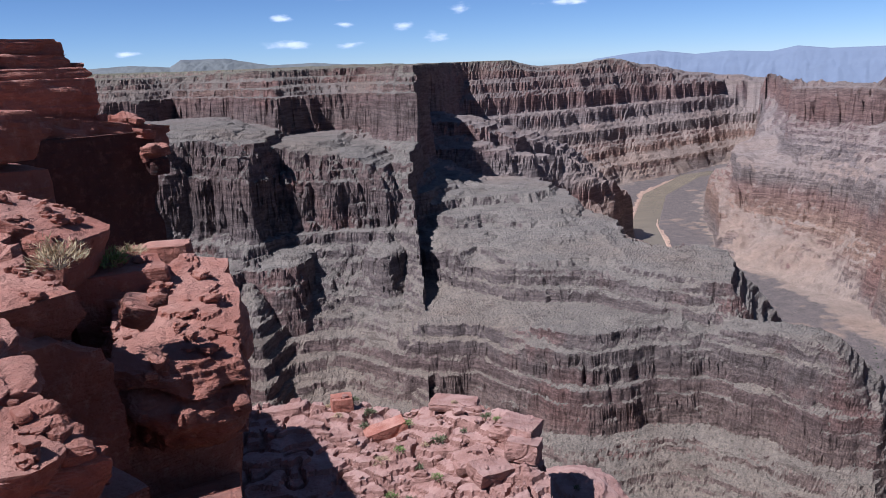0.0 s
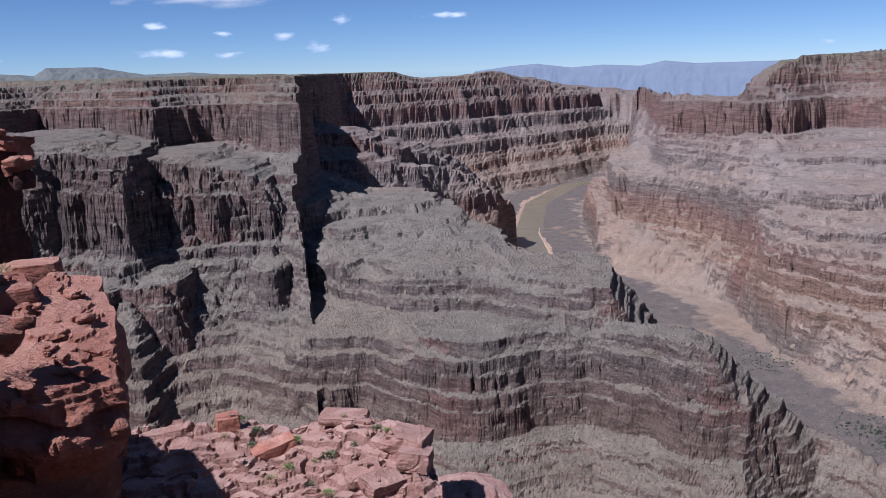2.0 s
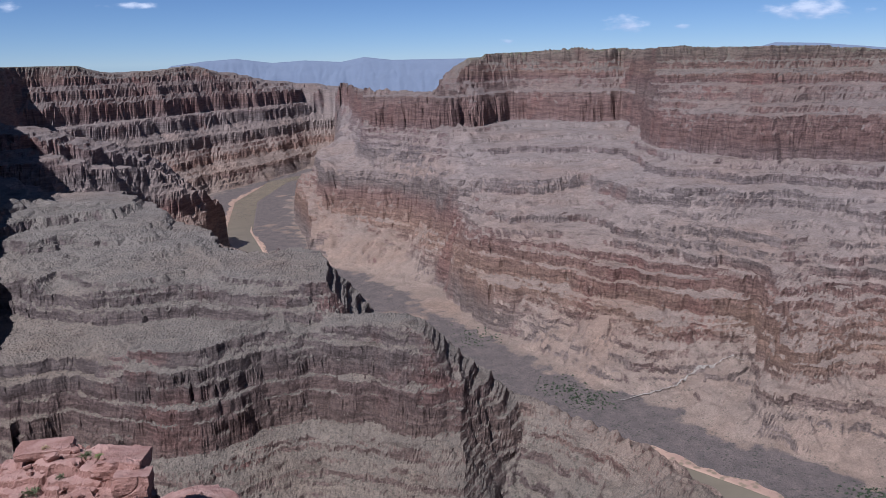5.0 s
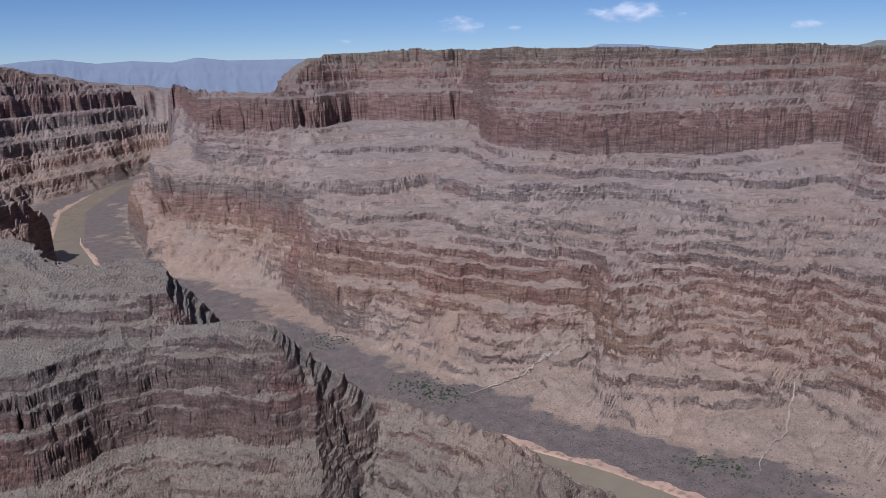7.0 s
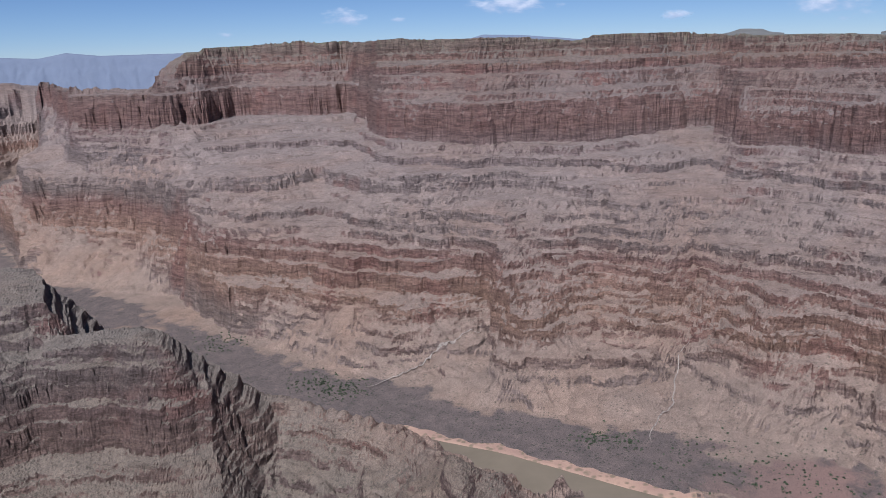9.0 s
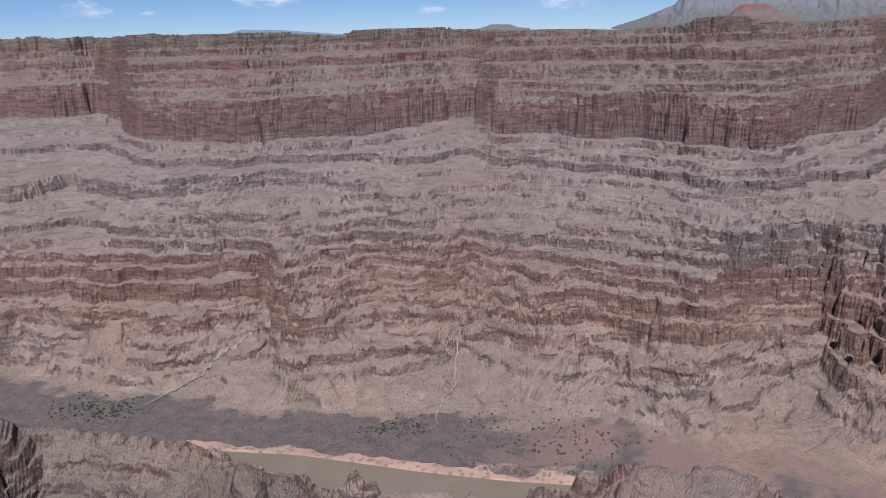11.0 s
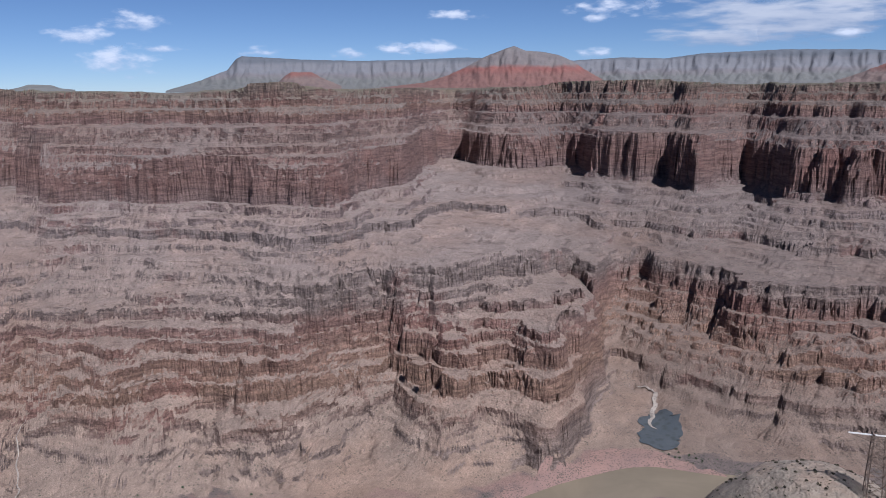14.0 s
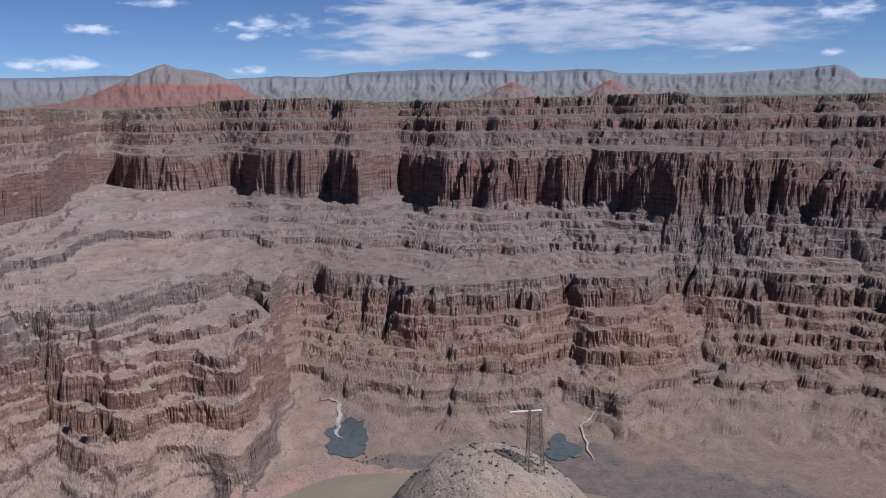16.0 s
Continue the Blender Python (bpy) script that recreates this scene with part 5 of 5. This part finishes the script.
def knoll():
    t, r = np.meshgrid(np.radians(np.arange(0, 361, 2.5)), np.concatenate([np.linspace(0.01, 40, 60), np.linspace(42, 100, 20)]), indexing="ij")
    x, y = KX + r * np.cos(t), KY + r * np.sin(t)
    me = bpy.data.meshes.new("knoll")
    na, nt = t.shape
    a = (np.arange(na - 1)[:, None] * nt + np.arange(nt - 1)[None]).ravel()
    me.from_pydata(np.stack([x, y, knoll_height(x, y)], 2).reshape(-1, 3).tolist(), [], np.stack([a, a + nt, a + nt + 1, a + 1], 1).tolist())
    me.shade_smooth()
    m = Mat("knoll_limestone", 0.95)
    p = m.pos()
    c = m.mix(m.ramp(m.noise(p, .35, 8, .7), [(.35, 0.0), (.65, 1.0)]), (.225, .18, .138), (.345, .28, .22))
    c = m.mix(m.ramp(m.noise(p, .09, 4), [(.5, 0.0), (.66, .6)]), c, (.36, .25, .18))
    m.color(m.mix(m.ramp(m.spots(p, 1.1), [(.12, .8), (.3, 0.0)]), c, (.19, .15, .115)))
    m.bump(m.math("ADD", m.noise(p, 1.4, 7, .7), m.math("MULTIPLY", m.noise(p, .4, 4), 2.0)), .9)
    me.materials.append(m.m)
    return me


tagged(new("knoll", knoll()), "pale rounded limestone knoll dotted with dark brush", "hill", kind="structure")


def scattered(name, spots, material, label, category, seed):
    """Many small leafy clumps in one mesh; spots: x, y, z, size."""
    g = random.Random(seed)
    vs, fs = [], []
    for x, y, z, size in spots:
        for i in range(24):
            t, e = g.uniform(0, 6.283), g.uniform(0.1, 1.5)
            d = Vector((math.cos(t) * math.cos(e), math.sin(t) * math.cos(e), math.sin(e) * 0.85)) * size * g.uniform(.25, .55)
            a = Vector((x, y, z)) + d
            s = Vector((g.uniform(-1, 1), g.uniform(-1, 1), g.uniform(-1, 1))).normalized() * size * .34
            w = Vector((g.uniform(-1, 1), g.uniform(-1, 1), g.uniform(-.2, 1))).normalized() * size * .42
            k = len(vs)
            vs += [a - s, a + s, a + w]
            fs.append((k, k + 1, k + 2))
    me = bpy.data.meshes.new(name)
    me.from_pydata([tuple(v) for v in vs], [], fs)
    me.materials.append(material)
    ob = new(name, me)
    tagged(ob, label, category, kind="stuff")
    return ob


g = random.Random(9)
spots = []
for k in range(900):
    t, r = g.uniform(0, 6.283), 44 * math.sqrt(g.random())
    x, y = KX + r * math.cos(t), KY + r * math.sin(t)
    spots.append((x, y, float(knoll_height(np.array([x]), np.array([y]))[0]), g.choice((0.3, 0.4, 0.55, 0.75))))
scattered("brush", spots, leaf_green("dark_brush_leaves", (.05, .045, .03), (.10, .085, .055)), "dark low brush scattered over the knoll", "brush", 10)

STEEL = Mat("rusted_steel", 0.7)
STEEL.color(STEEL.mix(STEEL.ramp(STEEL.noise(STEEL.pos(), 1.5, 5), [(.4, 0.0), (.6, 1.0)]), (.10, .075, .06), (.18, .125, .095)))
STEEL = STEEL.m
WHITE = Mat("weathered_white_paint", 0.6)
WHITE.color(WHITE.mix(WHITE.ramp(WHITE.noise(WHITE.pos(), 2.0, 5), [(.5, 0.0), (.7, .5)]), (.72, .70, .66), (.45, .40, .35)))
WHITE = WHITE.m


def bar(a, b, w):
    """A square bar from a to b as a mesh."""
    a, b = Vector(a), Vector(b)
    d = (b - a).normalized()
    s = d.cross(Vector((0.3, 0.2, 1)) if abs(d.z) < 0.9 else Vector((1, 0, 0))).normalized() * w / 2
    t = d.cross(s).normalized() * w / 2
    co = [p + i * s + j * t for p in (a, b) for i, j in ((-1, -1), (1, -1), (1, 1), (-1, 1))]
    me = bpy.data.meshes.new("bar")
    me.from_pydata([tuple(v) for v in co], [], [(3, 2, 1, 0), (4, 5, 6, 7), (0, 1, 5, 4), (1, 2, 6, 5), (2, 3, 7, 6), (3, 0, 4, 7)])
    return me


tx, ty = 202 * math.sin(radians(124.0)), 202 * math.cos(radians(124.0))
tz = float(knoll_height(np.array([tx]), np.array([ty]))[0]) - 0.6
tower = new("lattice_tower")
tower.matrix_world = pose(tx, ty, tz, 0, 0, -124 + 12)
tagged(tower, "rusty steel lattice cable tower with a white top beam", "tower")
TALL = 16.6


def leg_at(i, f):
    h = (2.15 - 0.75 * f)
    return ((-h, -h), (h, -h), (h, h), (-h, h))[i % 4] + (TALL * f,)


for i in range(4):
    part("leg", bar(leg_at(i, 0), leg_at(i, 1), 0.2), STEEL, tower)
levels = [0, 0.17, 0.34, 0.5, 0.64, 0.77, 0.89, 1.0]
for f0, f1 in zip(levels, levels[1:]):
    for i in range(4):
        part("brace", bar(leg_at(i, f0), leg_at(i + 1, f1), 0.1), STEEL, tower)
        part("brace", bar(leg_at(i + 1, f0), leg_at(i, f1), 0.1), STEEL, tower)
        part("girt", bar(leg_at(i, f1), leg_at(i + 1, f1), 0.11), STEEL, tower)
part("top_beam", bar((-6.6, 0, TALL + 0.25), (1.9, 0, TALL + 0.25), 0.3), WHITE, tower, "white-painted steel top beam")
part("strut", bar((-6.0, 0, TALL + 0.1), (-1.4, 0, TALL - 1.6), 0.14), STEEL, tower)
part("saddle", bar((-1.4, -1.2, TALL + 0.55), (-1.4, 1.2, TALL + 0.55), 0.35), STEEL, tower)


# ---- canyon floor details ----
def draped(name, line, width, material, label, category, seed, lift=1.2):
    """A narrow ribbon laid over the ground along a line."""
    p = along(line, 3)
    n = len(p)
    p = p + np.stack([11 * perlin(p[:, 0] / 34, p[:, 1] / 34, seed), 11 * perlin(p[:, 0] / 34, p[:, 1] / 34, seed + 1)], 1)
    w = width * (0.6 + 0.8 * np.abs(perlin(np.arange(n) / 5.0, np.zeros(n) + .5, seed + 2)) + 0.5 * np.linspace(1, 0, n))
    w = w * np.clip(np.sin(np.pi * (np.arange(n) + 0.3) / n), 0.05, 1) ** 0.6
    t = np.gradient(p, axis=0)
    t /= np.linalg.norm(t, axis=1)[:, None]
    nrm = np.stack([t[:, 1], -t[:, 0]], 1)
    rows = [p + nrm * (w * k)[:, None] for k in (-0.5, -0.17, 0.17, 0.5)]
    co = np.concatenate([np.c_[q, ground_at(q[:, 0], q[:, 1]) + lift] for q in rows])
    me = bpy.data.meshes.new(name)
    me.from_pydata(co.tolist(), [], [(k * n + i, k * n + i + 1, (k + 1) * n + i + 1, (k + 1) * n + i) for k in range(3) for i in range(n - 1)])
    me.materials.append(material)
    me.shade_smooth()
    tagged(new(name, me), label, category, kind="structure")


WASH = bank_ground("pale_wash_gravel", (.36, .31, .26), (.28, .235, .195), (.20, .165, .135), .25)
POND = bank_ground("dark_pool", (.058, .066, .072), (.07, .076, .08), (.05, .056, .058), .1)
for k, (line, label) in enumerate(zip(WASHES, ("crossing a scree fan", "in a side gully", "leaving the side canyon", "in a shaded gully"))):
    draped("dry_wash", line, (2.4, 2.0, 7.0, 3.0)[k], WASH, "pale dry stream bed " + label, "stream bed", 501 + 10 * k, 2.4)
draped("pool", [(1020, -371), (1078, -393), (1130, -411)], 62, POND, "dark blue-grey pool where the pale stream bed ends", "pool", 541)
draped("pool", [(862, -628), (895, -652), (925, -674)], 44, POND, "dark pool at the mouth of a shaded gully", "pool", 551)

BUSH = leaf_green("river_bush_leaves", (.045, .062, .035), (.08, .098, .055))
spots = []
for cx, cy, spread, count in ((718, 930, 22, 60), (722, 885, 18, 50), (738, 868, 14, 30), (830, 505, 16, 40), (842, 470, 12, 30), (905, -215, 16, 40), (925, -265, 20, 50), (960, -380, 30, 50), (880, 250, 40, 60), (865, 350, 40, 60), (640, 1900, 30, 50), (720, 1200, 30, 60)):
    px, py = np.array([g.gauss(cx, spread) for _ in range(2 * count)]), np.array([g.gauss(cy, spread) for _ in range(2 * count)])
    for x, y, z in zip(px, py, ground_at(px, py)):
        if z > -499:
            spots.append((x, y, z, g.choice((1.6, 2.2, 3.2))))
scattered("river_brush", spots, BUSH, "green bushes along the river flats", "bushes", 12)
